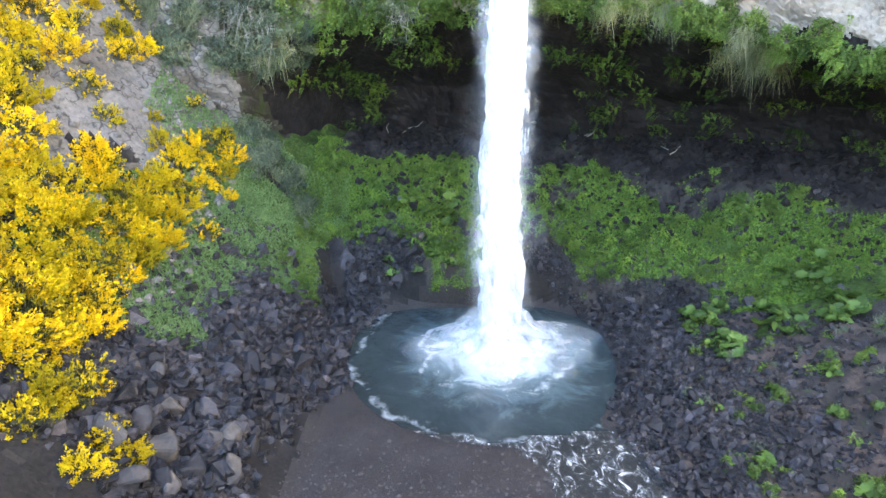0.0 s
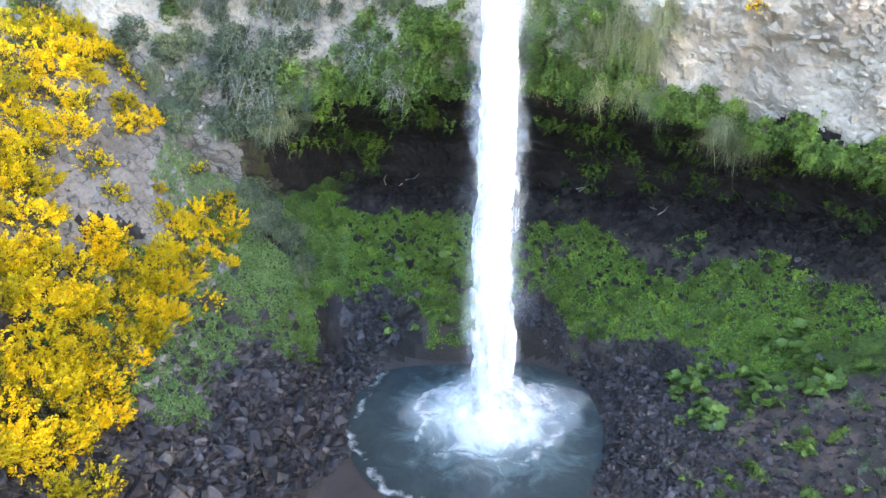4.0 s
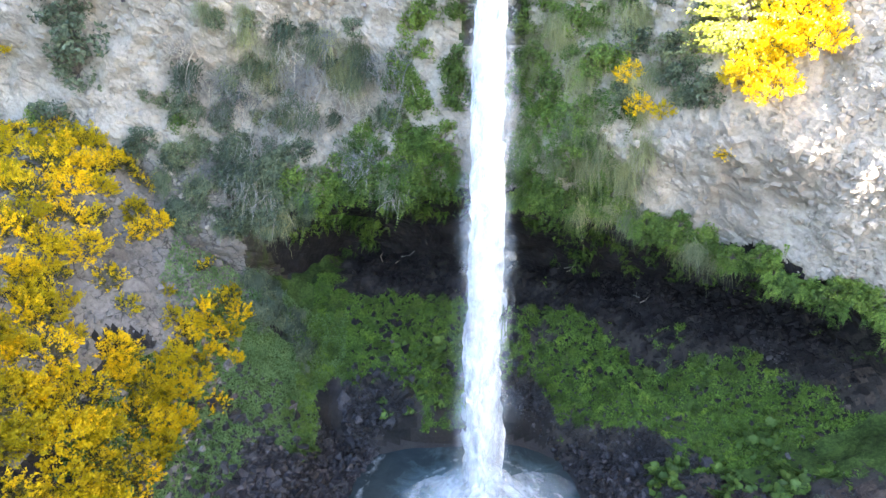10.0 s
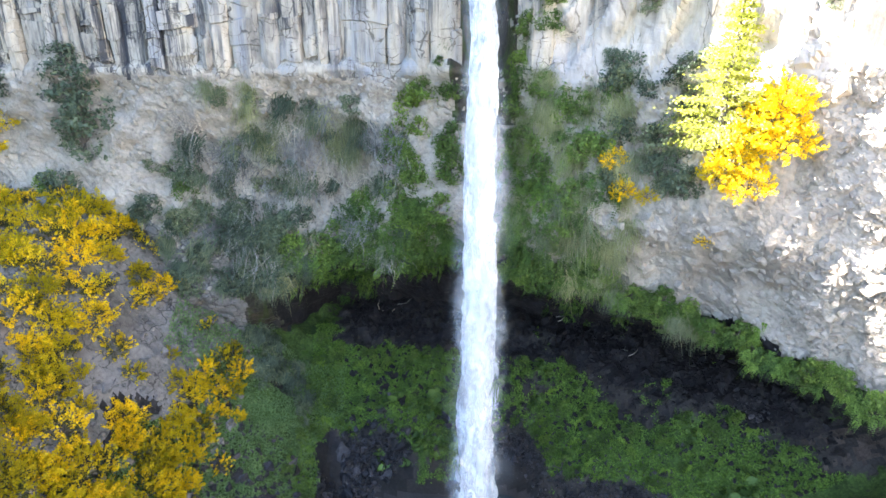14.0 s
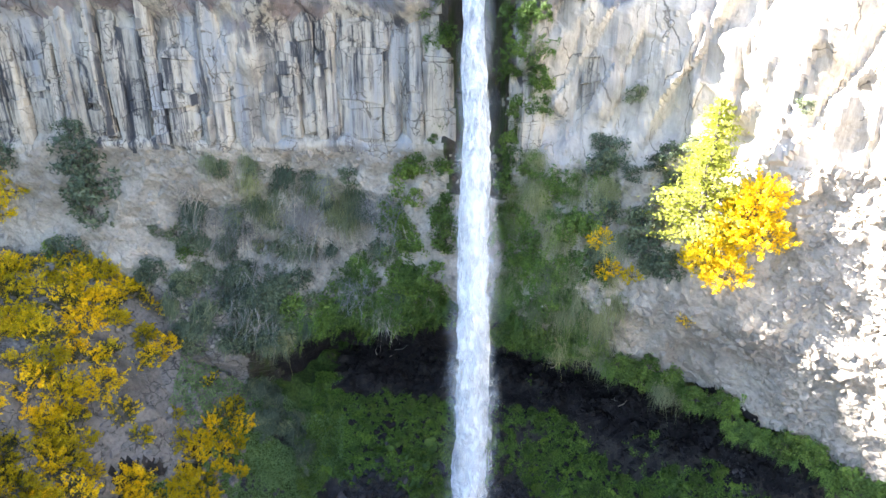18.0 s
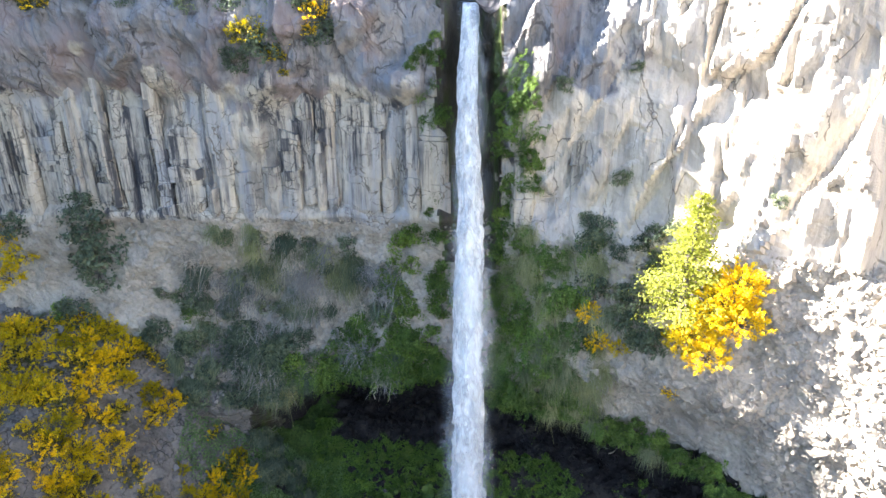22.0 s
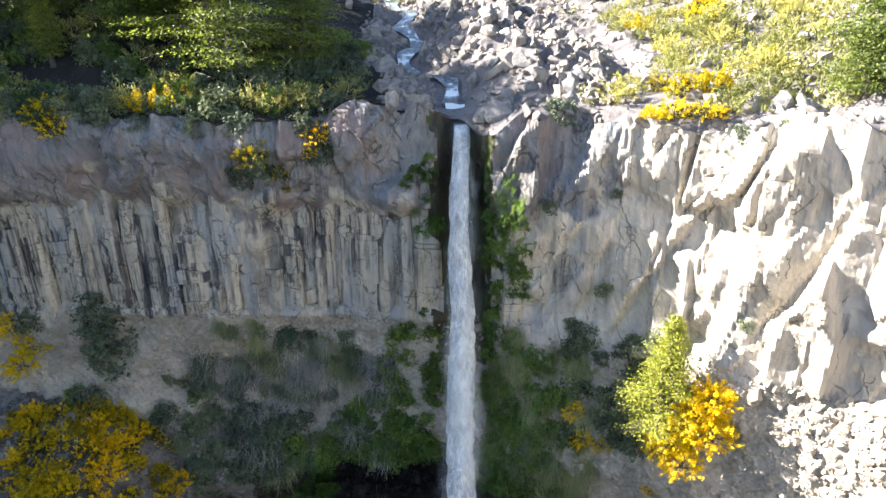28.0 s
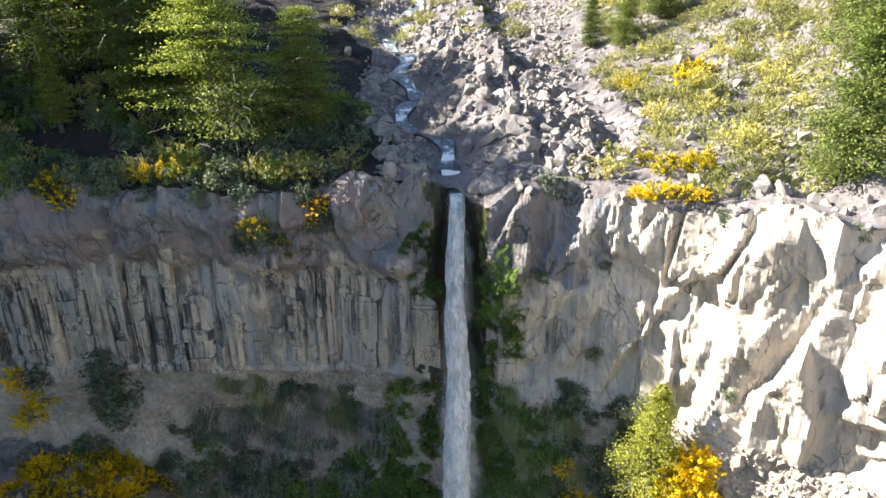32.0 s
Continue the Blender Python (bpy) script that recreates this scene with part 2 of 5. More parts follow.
M_WET = rock_material("wet_brown_rock", (0.018, 0.015, 0.012), (0.05, 0.042, 0.034), (0.10, 0.085, 0.06), 0.7, (1, 1, 0.4), 3.0, rough=0.45, stain=(0.045, 0.07, 0.015))
# wet basalt, its colour and gloss sunk towards black for the overhang's shade
M_CAVE = rock_material("wet_shade_basalt", (0.009, 0.008, 0.0085), (0.021, 0.0185, 0.019), (0.05, 0.045, 0.045), 0.5, (1, 1, 0.6), 3.0, rough=0.75)
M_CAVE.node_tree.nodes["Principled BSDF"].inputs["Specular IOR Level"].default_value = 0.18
M_BOULDER = rock_material("basalt_boulder", (0.010, 0.0105, 0.013), (0.029, 0.029, 0.034), (0.085, 0.086, 0.097), 1.2, (1, 1, 1), 6.0, rough=0.36, per_object=True, per_island=True)
M_PALE_BOULDER = rock_material("pale_boulder", (0.12, 0.113, 0.115), (0.25, 0.235, 0.232), (0.40, 0.375, 0.36), 1.0, (1, 1, 1), 5.0, rough=0.85, per_object=True)
M_GREY_BOULDER = rock_material("grey_boulder", (0.04, 0.036, 0.034), (0.088, 0.078, 0.073), (0.165, 0.148, 0.137), 1.0, (1, 1, 1), 5.0, rough=0.8, per_object=True)
M_GRAVEL = rock_material("black_gravel", (0.022, 0.02, 0.02), (0.042, 0.037, 0.036), (0.075, 0.067, 0.064), 0.5, (1, 1, 1), 12.0, rough=0.75)
# soil darkened to carry the shade between stones and under trees
M_SOIL = rock_material("shade_dark_soil", (0.008, 0.0075, 0.0075), (0.02, 0.018, 0.017), (0.045, 0.04, 0.037), 0.6, (1, 1, 1), 6.0)
M_STREAMBED = rock_material("streambed_rubble", (0.07, 0.065, 0.07), (0.16, 0.147, 0.152), (0.29, 0.268, 0.265), 0.5, (1, 1, 1), 3.0)


# ---- shape of the place ----
# plan of the cliff's foot-line: points (x, y) from the gorge's one flank round to the other
PLAN_X = np.array([-62, -56, -46, -34, -22, -12, -6, -1, 1.4, 5.0, 8, 11, 13.5, 15.5, 19.5, 24, 30, 36, 40])
PLAN_Y = np.array([-70, 4, 30, 35.5, 35.2, 34.8, 34.2, 33.3, 33.1, 32.1, 30.8, 30, 28.6, 27, 23.4, 18, 6, -25, -70])
seg = np.hypot(np.diff(PLAN_X), np.diff(PLAN_Y))
PLAN_S = np.concatenate([[0], np.cumsum(seg)])


def plan(s):
    """Plan point and the horizontal normal that points into the rock."""
    w = 0.8
    x = sum(np.interp(s + d, PLAN_S, PLAN_X) for d in (-w, 0, w)) / 3
    y = sum(np.interp(s + d, PLAN_S, PLAN_Y) for d in (-w, 0, w)) / 3
    e = 1.5
    tx = np.interp(s + e, PLAN_S, PLAN_X) - np.interp(s - e, PLAN_S, PLAN_X)
    ty = np.interp(s + e, PLAN_S, PLAN_Y) - np.interp(s - e, PLAN_S, PLAN_Y)
    n = np.hypot(tx, ty) + 1e-9
    return x, y, -ty / n, tx / n


def wane(x, y):
    """How far the gorge's walls sink, away from the fall: set to admit skylight and block low sun."""
    return np.where(x < 0, np.interp(y, [-70, -45, -12], [0.12, 0.4, 1.0]), np.interp(y, [-70, -25, 5], [0.2, 0.6, 1.0]))


def face_y(x):
    return np.interp(x, PLAN_X[1:-1], PLAN_Y[1:-1])


LIP_X, LIP_Y, LIP_Z = 3.1, 34.3, 39.7
FALL_Y = 27.9


def ground_z(x, y, rough=True):
    """Height of the gorge's floor, its talus and the slope under the overhang."""
    x, y = np.asarray(x, float), np.asarray(y, float)
    p = np.stack([x, y, np.zeros_like(x)], -1).reshape(-1, 3)
    warp = (0.9 * fbm(p * 0.16, 2, 3)).reshape(x.shape)
    ye = y + 0.6 * np.clip(x - 7, 0, 30) + warp
    back = np.interp(ye, [31.5, 33, 34.2, 36, 38, 41, 46, 60], [-0.3, 0.7, 2.0, 4.6, 6.9, 8.2, 8.9, 9.4])
    lx = np.clip(-5.6 - x + 0.6 * warp, 0, 60)
    left = 0.5 * lx + 0.036 * lx * lx + 0.42 * np.clip(y - 27, 0, 14) * sstep(0, 5, lx)
    cap = 15.6 + 0.22 * np.clip(y - 27, 0, 14) + 0.12 * lx
    left = np.where(left > cap - 2, cap - 2 + 2 * np.tanh((left - cap + 2) / 2), left)
    right = 0.26 * np.clip(x - 8.3 + 0.8 * warp, 0, 60) + 0.02 * np.clip(x - 14, 0, 20) ** 2
    k = 1.6 * sstep(0.2, 1.6, np.maximum(left, back))
    z = np.maximum((left + back + np.sqrt((left - back) ** 2 + k * k)) / 2, right)
    pool = ((x - 2.0) / 6.9) ** 2 + ((y - 27.3) / 7.5) ** 2
    z = z - 0.9 * (1 - sstep(0.55, 1.1, pool)) * (z < 1.2)
    # outflow, towards the near bank
    oy = np.clip(20.5 - y, 0, 200)
    ox = 5.0 + 0.16 * oy + 0.8 * np.sin(oy * 0.25)
    z = z - 0.42 * np.exp(-((x - ox) / 2.1) ** 2) * sstep(23, 19, y)
    z = z + 0.16 * sstep(0.92, 1.25, pool)
    if rough:
        z = z + (0.30 * fbm(p * 0.45, 4, 11)).reshape(x.shape) * sstep(0.25, 2.0, z) + (0.42 * np.abs(fbm(p * 0.62, 3, 14))).reshape(x.shape) * sstep(1.0, 2.5, z) * sstep(29, 32, y) + (0.03 * fbm(p * 2.0, 2, 12)).reshape(x.shape)
    return z


def plateau_z(x, y, rough=True):
    """Height of the land above the cliff, which climbs up-valley."""
    x, y = np.asarray(x, float), np.asarray(y, float)
    p = np.stack([x, y, np.zeros_like(x)], -1).reshape(-1, 3)
    d = np.clip(y - face_y(x), -5, 400) * np.where(x > 8, 0.8, 1.0)
    z = 40.6 + 0.27 * np.clip(d, 0, 60) + 0.2 * np.clip(d - 60, 0, 400)
    z = z + 0.25 * np.clip(-5 - x, 0, 60) * sstep(0, 12, d) + 0.10 * np.clip(x - 14, 0, 80) * sstep(4, 20, d)
    sx = stream_x(y)
    w = 2.2 + 0.05 * np.clip(y - 34, 0, 60)
    z = z - (1.0 + 0.03 * np.clip(y - 34, 0, 40)) * np.exp(-((x - sx) / w) ** 2)
    z = z - 0.27 * 0.9 * 7 / 6.283 * np.sin(6.283 * (y - 35) / 7) * np.exp(-((x - sx) / 3.5) ** 2) * sstep(35, 38, y)
    if rough:
        z = z + (0.45 * fbm(p * 0.4, 4, 21)).reshape(x.shape) * sstep(0.3, 3, d) * sstep(0.6, 2.6, np.abs(x - sx))
        bed = np.exp(-((x - sx - 6) / 6.0) ** 2) * sstep(2, 7, d) * (1 - sstep(20, 34, d))
        z = z + (0.85 * ridged(p * 0.30, 5, 23) + 0.6).reshape(x.shape) * bed * sstep(0.7, 2.2, np.abs(x - sx))
    return z * wane(x, y)


def stream_x(y):
    return np.interp(y, [30, 34, 37, 42, 46, 52, 59, 66, 75, 90, 140], [3.1, 3.1, 2.8, 1.2, 0.2, 0.0, -0.6, -1.4, -1.0, 1.5, 9]) + 0.8 * np.sin(0.55 * (y - 36)) * sstep(36, 40, y)


# ---- the cliff ----
def cliff_profile(s, v):
    """Height and depth into the rock, down the face (v 0..7) at plan length s."""
    x, y, nx, ny = plan(s)
    side = sstep(2.0, 7.0, x)          # 0: the shaded wall, 1: the sunlit wall
    far = sstep(-26, -40, x) + sstep(26, 32, x)
    cave = sstep(-13, -7.5, x) * (1 - sstep(30, 36, x))
    knob = np.stack([x * 0.45, 0 * x, 0 * x + 3.3], 1)
    rim = 40.6 + 0.75 * fbm(knob, 3, 33) - 0.9 * np.exp(-((x - 3.1) / 1.5) ** 2)
    knots = [
        (rim, -1.3 * sstep(-3, -8, x) * (1 - far) + 0.15),
        (rim - 1.6, -1.6 * sstep(-3, -8, x) * (1 - far) - 0.3),
        (34.8 + 0 * s, -0.5 * sstep(-3, -8, x) * (1 - far) - 0.3 * side),
        (28.0 + 1.2 * side, 0.2 + 0 * s),
        (26.3 + 0 * s, 0.9 - 1.6 * side),
        (20.5 + 0 * s, np.interp(x, [-30, -20, -12, -4, 0, 4, 8, 14, 20], [1.0, 1.0, 2.2, 1.6, 0.3, -0.6, -1.6, -2.0, -1.2])),
        (np.interp(x, [-12, -8, -4, 0, 5, 9, 12, 16, 20], [13.6, 15.3, 16.7, 16.4, 17.1, 17.0, 16.1, 14.9, 14.2]), 1.6 - 1.2 * side + 0.5 * np.sin(x * 0.9)),
        (12.3 - 0.6 * side, 1.9 + 7.5 * cave),
        (8.5 + 0 * s, 2.2 + 9.0 * cave),
        (-1.5 + 0 * s, 2.4 + 9.6 * cave),
    ]
    z, d = np.zeros_like(v), np.zeros_like(v)
    for k in range(len(knots) - 1):
        t = np.clip(v - k, 0, 1)
        on = (v >= k) & (v <= k + 1)
        z = np.where(on, knots[k][0] * (1 - t) + knots[k + 1][0] * t, z)
        d = np.where(on, knots[k][1] * (1 - t) + knots[k + 1][1] * t, d)
    slot = np.exp(-((x - 3.15) / 1.25) ** 4)
    d = d + 1.9 * slot * sstep(25.0, 30.5, z)
    return x, y, nx, ny, z, d


def seam(x):
    """Height at which the columns pass into massive rock."""
    return 34.3 + 1.5 * fbm(np.stack([x * 0.17, 0 * x, 0 * x], 1), 3, 35)


def cliff_points(s, v):
    x, y, nx, ny, z, d = cliff_profile(s, v)
    p = np.stack([x, y, z], 1)
    side = sstep(2.0, 7.0, x)
    top = z - seam(x)
    band_col = sstep(27.6, 28.8, z) * (1 - sstep(-1.0, 0.6, top))
    band_top = sstep(-0.7, 0.8, top)
    band_tuff = 1 - sstep(26.8, 28.2, z)
    rough = 0.7 * fbm(p * 0.22, 3, 31)
    wp = p + 0.35 * np.stack([vnoise(p * 0.8, 42), vnoise(p * 0.8, 43), vnoise(p * 0.8, 44)], 1)
    e1, b1, t1 = cells(wp * (0.42, 0.42, 0.22), 51)
    e2, b2, t2 = cells(wp * (1.0, 1.0, 0.6), 53)
    e3, b3, t3 = cells(wp * (2.2, 2.2, 1.3), 55)
    k1, k2, k3 = sstep(0, 0.14, e1), sstep(0, 0.15, e2), sstep(0, 0.18, e3)
    rough = rough + band_top * (1 - side) * (k1 * (0.55 * (b1 - 0.5) + 0.6 * t1) + 0.16 * (1 - k1) + k2 * (0.16 * (b2 - 0.5) + 0.26 * t2) + 0.12 * k3 * t3 + 0.10 * ridged(p * (0.9, 0.9, 0.5), 4, 41))
    lean = p + 0.12 * (wp - p) - np.stack([0.20 * (z - 34), 0 * z, 0 * z], 1)
    e4, b4, t4 = cells(lean * (0.31, 0.31, 0.10), 57)
    e5, b5, t5 = cells(lean * (0.8, 0.8, 0.24) + 7.1, 59)
    k4, k5 = sstep(0, 0.13, e4), sstep(0, 0.10, e5)
    flute = ridged(lean * (0.36, 0.36, 0.03), 2, 63)
    rough = rough + side * (band_top + band_col) * (k4 * (1.25 * (b4 - 0.5) + 0.8 * t4) + 0.25 * (1 - k4) - 0.24 * flute + k5 * (0.34 * (b5 - 0.5) + 0.42 * t5) + 0.08 * (1 - k5) + 0.12 * k2 * t2 + 0.08 * k3 * t3 + 0.05 * ridged(p * (0.9, 0.9, 0.35), 4, 58))
    edge, rnd, _ = cells(p * (0.9, 0.9, 0.25), 61)
    rough = rough + band_col * (1 - side) * (0.6 + 0.5 * np.clip(0.3 - edge, 0, 1) + 0.3 * rnd)
    rubble, r2, t6 = cells(p * 1.7, 71)
    rough = rough + band_tuff * (0.22 * fbm(p * 0.9, 4, 72) + sstep(0, 0.25, rubble) * (0.16 * (r2 - 0.5) + 0.26 * t6) + 0.12)
    d = d + rough
    return np.stack([x + nx * d, y + ny * d, z * np.where(z > 0, wane(x, y), 1) + 0.15 * fbm(p * 0.7, 2, 81)], 1)


CLIFF_S0, CLIFF_S1 = np.interp([-34, 27], PLAN_X[1:-1], PLAN_S[1:-1])
KNOT_ROWS = [12, 34, 46, 12, 40, 44, 34, 24, 20]
vv = np.concatenate([k + np.arange(n) / n for k, n in enumerate(KNOT_ROWS)] + [[9.0]])


def sheet(name, fn, us, vs, smooth=False):
    u, v = np.meshgrid(us, vs, indexing="ij")
    co = fn(u.ravel(), v.ravel())
    return mesh_np(name, co, grid_faces(len(us), len(vs)), smooth), co


def set_materials(me, mats, index):
    for m in mats:
        me.materials.append(m)
    me.polygons.foreach_set("material_index", np.asarray(index, np.int32))


# the cliff round the fall, fine
ss = np.concatenate([np.arange(CLIFF_S0, CLIFF_S1, 0.15), [CLIFF_S1]])
me, co = sheet("cliff_wall", cliff_points, ss, vv)
fc = co.reshape(len(ss), len(vv), 3)
mid = (fc[:-1, :-1] + fc[1:, 1:]).reshape(-1, 3) / 2
vmid = np.tile((vv[:-1] + vv[1:]) / 2, len(ss) - 1)
wob = 0.7 * fbm(mid * 0.5, 3, 91)
damp = sstep(2.3, 1.2, np.abs(mid[:, 0] - 3.2) + 0.5 * wob)
idx = np.where(mid[:, 2] + 0.5 * wob > 27.4, 0, 2)
warp = 0.7 * fbm(co * 0.5, 3, 91)
# the lightened tone begins about where sun reaches the wall
beyond = np.clip(0.5 + (co[:, 0] + 1.5 * warp - 10.6) / 2, 0, 1)
for key, value in (("upper", np.clip(0.5 + (co[:, 2] + 2.2 * warp - seam(co[:, 0])) / 2, 0, 1) * (1 - beyond)), ("pale", np.clip(0.5 + (co[:, 0] + 1.5 * warp - 7) / 2, 0, 1))):
    me.attributes.new(key, "FLOAT", "POINT").data.foreach_set("value", value.astype(np.float32))
idx = np.where((vmid < 0.1 + 0.15 * wob) & (mid[:, 0] < 0), 4, idx)
# below the lip: basalt with the recess's shade in its colour
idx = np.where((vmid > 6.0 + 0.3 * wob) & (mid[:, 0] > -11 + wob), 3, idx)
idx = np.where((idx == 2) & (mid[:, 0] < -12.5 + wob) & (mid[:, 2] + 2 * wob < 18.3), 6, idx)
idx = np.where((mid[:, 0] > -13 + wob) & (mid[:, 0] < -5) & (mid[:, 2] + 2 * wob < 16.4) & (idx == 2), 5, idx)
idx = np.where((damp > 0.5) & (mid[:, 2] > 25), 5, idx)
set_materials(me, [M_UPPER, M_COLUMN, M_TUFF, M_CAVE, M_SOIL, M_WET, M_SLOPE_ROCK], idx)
cliff_wall = tagged(new("cliff_wall", me), "weathered basalt cliff with columns over pale tuff and a dark overhang", "cliff", kind="structure")

# the gorge's flanks past the view, coarse: unseen, added to block and admit light
for a, b, nm in ((0.0, CLIFF_S0 + 1.0, "cliff_flank"), (CLIFF_S1 - 0.6, PLAN_S[-1], "cliff_flank")):
    sf = np.linspace(a, b, max(8, int((b - a) / 1.6)))
    me, _ = sheet(nm, cliff_points, sf, np.linspace(0, 9, 34))
    me.materials.append(M_TUFF)
    tagged(new(nm, me), "unseen rocky flank of the gorge that shapes its light", "cliff", kind="structure")


# the floor of the gorge: fine where seen, one sheet
def axis(*runs):
    out = [np.arange(a, b, d) for a, b, d in runs]
    return np.concatenate(out + [[runs[-1][1]]])


gx = axis((-66, -34, 1.6), (-34, 26, 0.22), (26, 48, 1.6))
gy = axis((-70, 6, 2.0), (6, 48, 0.22), (48, 56, 2.0))
me, co = sheet("gorge_ground", lambda u, v: np.stack([u, v, ground_z(u, v)], 1), gx, gy)
g3 = co.reshape(len(gx), len(gy), 3)
mid = (g3[:-1, :-1] + g3[1:, 1:]).reshape(-1, 3) / 2
flat = (mid[:, 2] < 0.42) & (mid[:, 0] < 12)
# soil that turns to mossy turf where plants grow
M_TURF = rock_material("turfy_soil", (0.022, 0.019, 0.017), (0.04, 0.035, 0.031), (0.075, 0.066, 0.058), 0.6, (1, 1, 1), 6.0)
nt = M_TURF.node_tree
bsdf = nt.nodes["Principled BSDF"]
bare = bsdf.inputs["Base Color"].links[0].from_socket
grown = nt.nodes.new("ShaderNodeAttribute")
grown.attribute_name = "grown"
moss = mix(nt, 0.5, ramp(nt, [(0.35, (0.014, 0.026, 0.006)), (0.5, (0.05, 0.09, 0.018)), (0.65, (0.11, 0.18, 0.035))], noise_node(nt, 0.6, 5, 0.65)), ramp(nt, [(0.35, (0.006, 0.012, 0.003)), (0.5, (0.045, 0.08, 0.016)), (0.68, (0.13, 0.20, 0.045))], noise_node(nt, 6.0, 5, 0.75)))
edge_n = maths(nt, "MULTIPLY", maths(nt, "SUBTRACT", noise_node(nt, 2.2, 5, 0.7), 0.5), 1.6)
nt.links.new(mix(nt, ramp(nt, [(0.42, (0, 0, 0)), (0.58, (1, 1, 1))], maths(nt, "ADD", grown.outputs["Fac"], edge_n)), bare, moss), bsdf.inputs["Base Color"])


def green_zone(p):
    """Where grass and moss grow on the floor's slopes: about 0 (bare) to 1."""
    x, y, z = p[:, 0], p[:, 1], p[:, 2]
    n = fbm(p * 0.33, 3, 101)
    ye = y + 0.6 * np.clip(x - 7, 0, 30)
    back = sstep(1.6, 3.2, z + 0.9 * n) * (1 - sstep(0.0, 1.6, ye + 1.2 * n - np.interp(x, [-8, 3, 9, 14], [38.9, 37.7, 37.2, 36.7]))) * sstep(31.5, 33.0, ye)
    chute = np.minimum(np.hypot((x + 7.0) / 0.9, (y - 33.6) / 1.5), np.hypot((x + 10.4) / 1.4, (y - 36.0) / 1.2)) + 0.5 * n
    back = back * np.where((x > 3.5) & (x < 9.5), 0.8, 1.0)
    left = sstep(-6.0, -8.0, x) * sstep(0.8, 2.0, z + 0.9 * n) * sstep(19.5, 22.0, y + n) * (1 - sstep(8.3, 10.0, z + 1.5 * n)) * sstep(0.75, 1.2, np.hypot((x + 7.5) / 2.4, (y - 26.0) / 3.6) + 0.5 * n)
    fine = fbm(p * 1.7, 2, 103)
    return np.clip((np.maximum(back, left) + 0.3 * n + 0.3 * fine) * sstep(0.7, 1.1, chute) * sstep(0.5, 1.0, z), 0, 1)


idx = np.where(flat, 0, 1)
idx = np.where((idx == 1) & (mid[:, 0] > 10.5) & (mid[:, 1] < 29), 5, idx)
idx = np.where(green_zone(mid) > 0.08, 2, idx)
# floor under the overhang: the same shade-blackened basalt
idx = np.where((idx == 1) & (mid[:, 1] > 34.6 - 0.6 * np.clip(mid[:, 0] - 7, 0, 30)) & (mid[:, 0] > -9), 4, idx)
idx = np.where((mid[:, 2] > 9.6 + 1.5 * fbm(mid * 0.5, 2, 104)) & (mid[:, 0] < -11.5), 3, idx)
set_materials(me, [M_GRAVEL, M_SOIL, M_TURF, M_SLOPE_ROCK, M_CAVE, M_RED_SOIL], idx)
a = me.attributes.new("grown", "FLOAT", "POINT")
a.data.foreach_set("value", green_zone(co).astype(np.float32))
ground = tagged(new("ground", me), "black gravel floor and grassy talus of the gorge", "ground", kind="structure")


# the land above, from the rim up-valley
def plateau_points(s, d):
    x, y, nx, ny = plan(s)
    nx2 = 0.55 * sstep(-2, 18, x) - 0.5 * sstep(-30, -50, x)
    ny2 = np.sqrt(1 - nx2 * nx2)
    px, py = x + nx2 * d, y + ny2 * d
    z = plateau_z(px, py)
    rim = cliff_points(s, np.zeros_like(s) + 0.02)
    out = np.stack([px, py, z], 1)
    t = sstep(0.0, 2.2, d)[:, None]
    return rim * (1 - t) + out * t


ps = np.concatenate([np.linspace(PLAN_S[1], CLIFF_S0, 34)[:-1], np.arange(CLIFF_S0, CLIFF_S1, 0.3), np.linspace(CLIFF_S1, PLAN_S[-3], 16)])
pd = np.concatenate([np.arange(0, 40, 0.3), np.arange(40, 90, 0.8), np.geomspace(90, 1500, 30)])
me, co = sheet("plateau", plateau_points, ps, pd)
p3 = co.reshape(len(ps), len(pd), 3)
mid = (p3[:-1, :-1] + p3[1:, 1:]).reshape(-1, 3) / 2
n = fbm(mid * 0.2, 3, 111)
# left of the brook: soil with the trees' shade in its colour
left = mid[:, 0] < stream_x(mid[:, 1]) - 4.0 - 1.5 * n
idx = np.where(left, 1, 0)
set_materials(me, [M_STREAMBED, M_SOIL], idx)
tagged(new("plateau_ground", me), "sunlit stony valley floor above the cliff", "ground", kind="structure")
far = np.geomspace(60, 4000, 24)
me, _ = sheet("far_ground", lambda u, v: np.stack([u * np.cos(v), u * np.sin(v), -3 + 0 * u], 1), far, np.linspace(0, 2 * math.pi, 60))
me.materials.append(M_SOIL)
tagged(new("far_ground", me), "distant ground of the open valley", "ground", kind="structure")

# ---- water ----
m, nt, bsdf = base_material("pool_water", 0.12)
n1 = noise_node(nt, 0.5, 5, 0.7, (1, 1, 1), 0.8)
geo = nt.nodes.new("ShaderNodeNewGeometry").outputs["Position"]
vm = nt.nodes.new("ShaderNodeVectorMath")
vm.operation = "DISTANCE"
vm.inputs[1].default_value = (2.9, 27.3, 0.06)
nt.links.new(geo, vm.inputs[0])
dist = maths(nt, "ADD", vm.outputs["Value"], maths(nt, "MULTIPLY", maths(nt, "SUBTRACT", n1, 0.5), 6.0))
col = ramp(nt, [(0.0, (0.8, 0.84, 0.85)), (0.20, (0.5, 0.6, 0.62)), (0.36, (0.12, 0.175, 0.185)), (0.62, (0.042, 0.058, 0.062)), (1.0, (0.022, 0.026, 0.026))], maths(nt, "DIVIDE", dist, 9.0))
foam = ramp(nt, [(0.60, (0, 0, 0)), (0.68, (1, 1, 1))], noise_node(nt, 1.4, 6, 0.75, (1, 1, 1), 2.0))
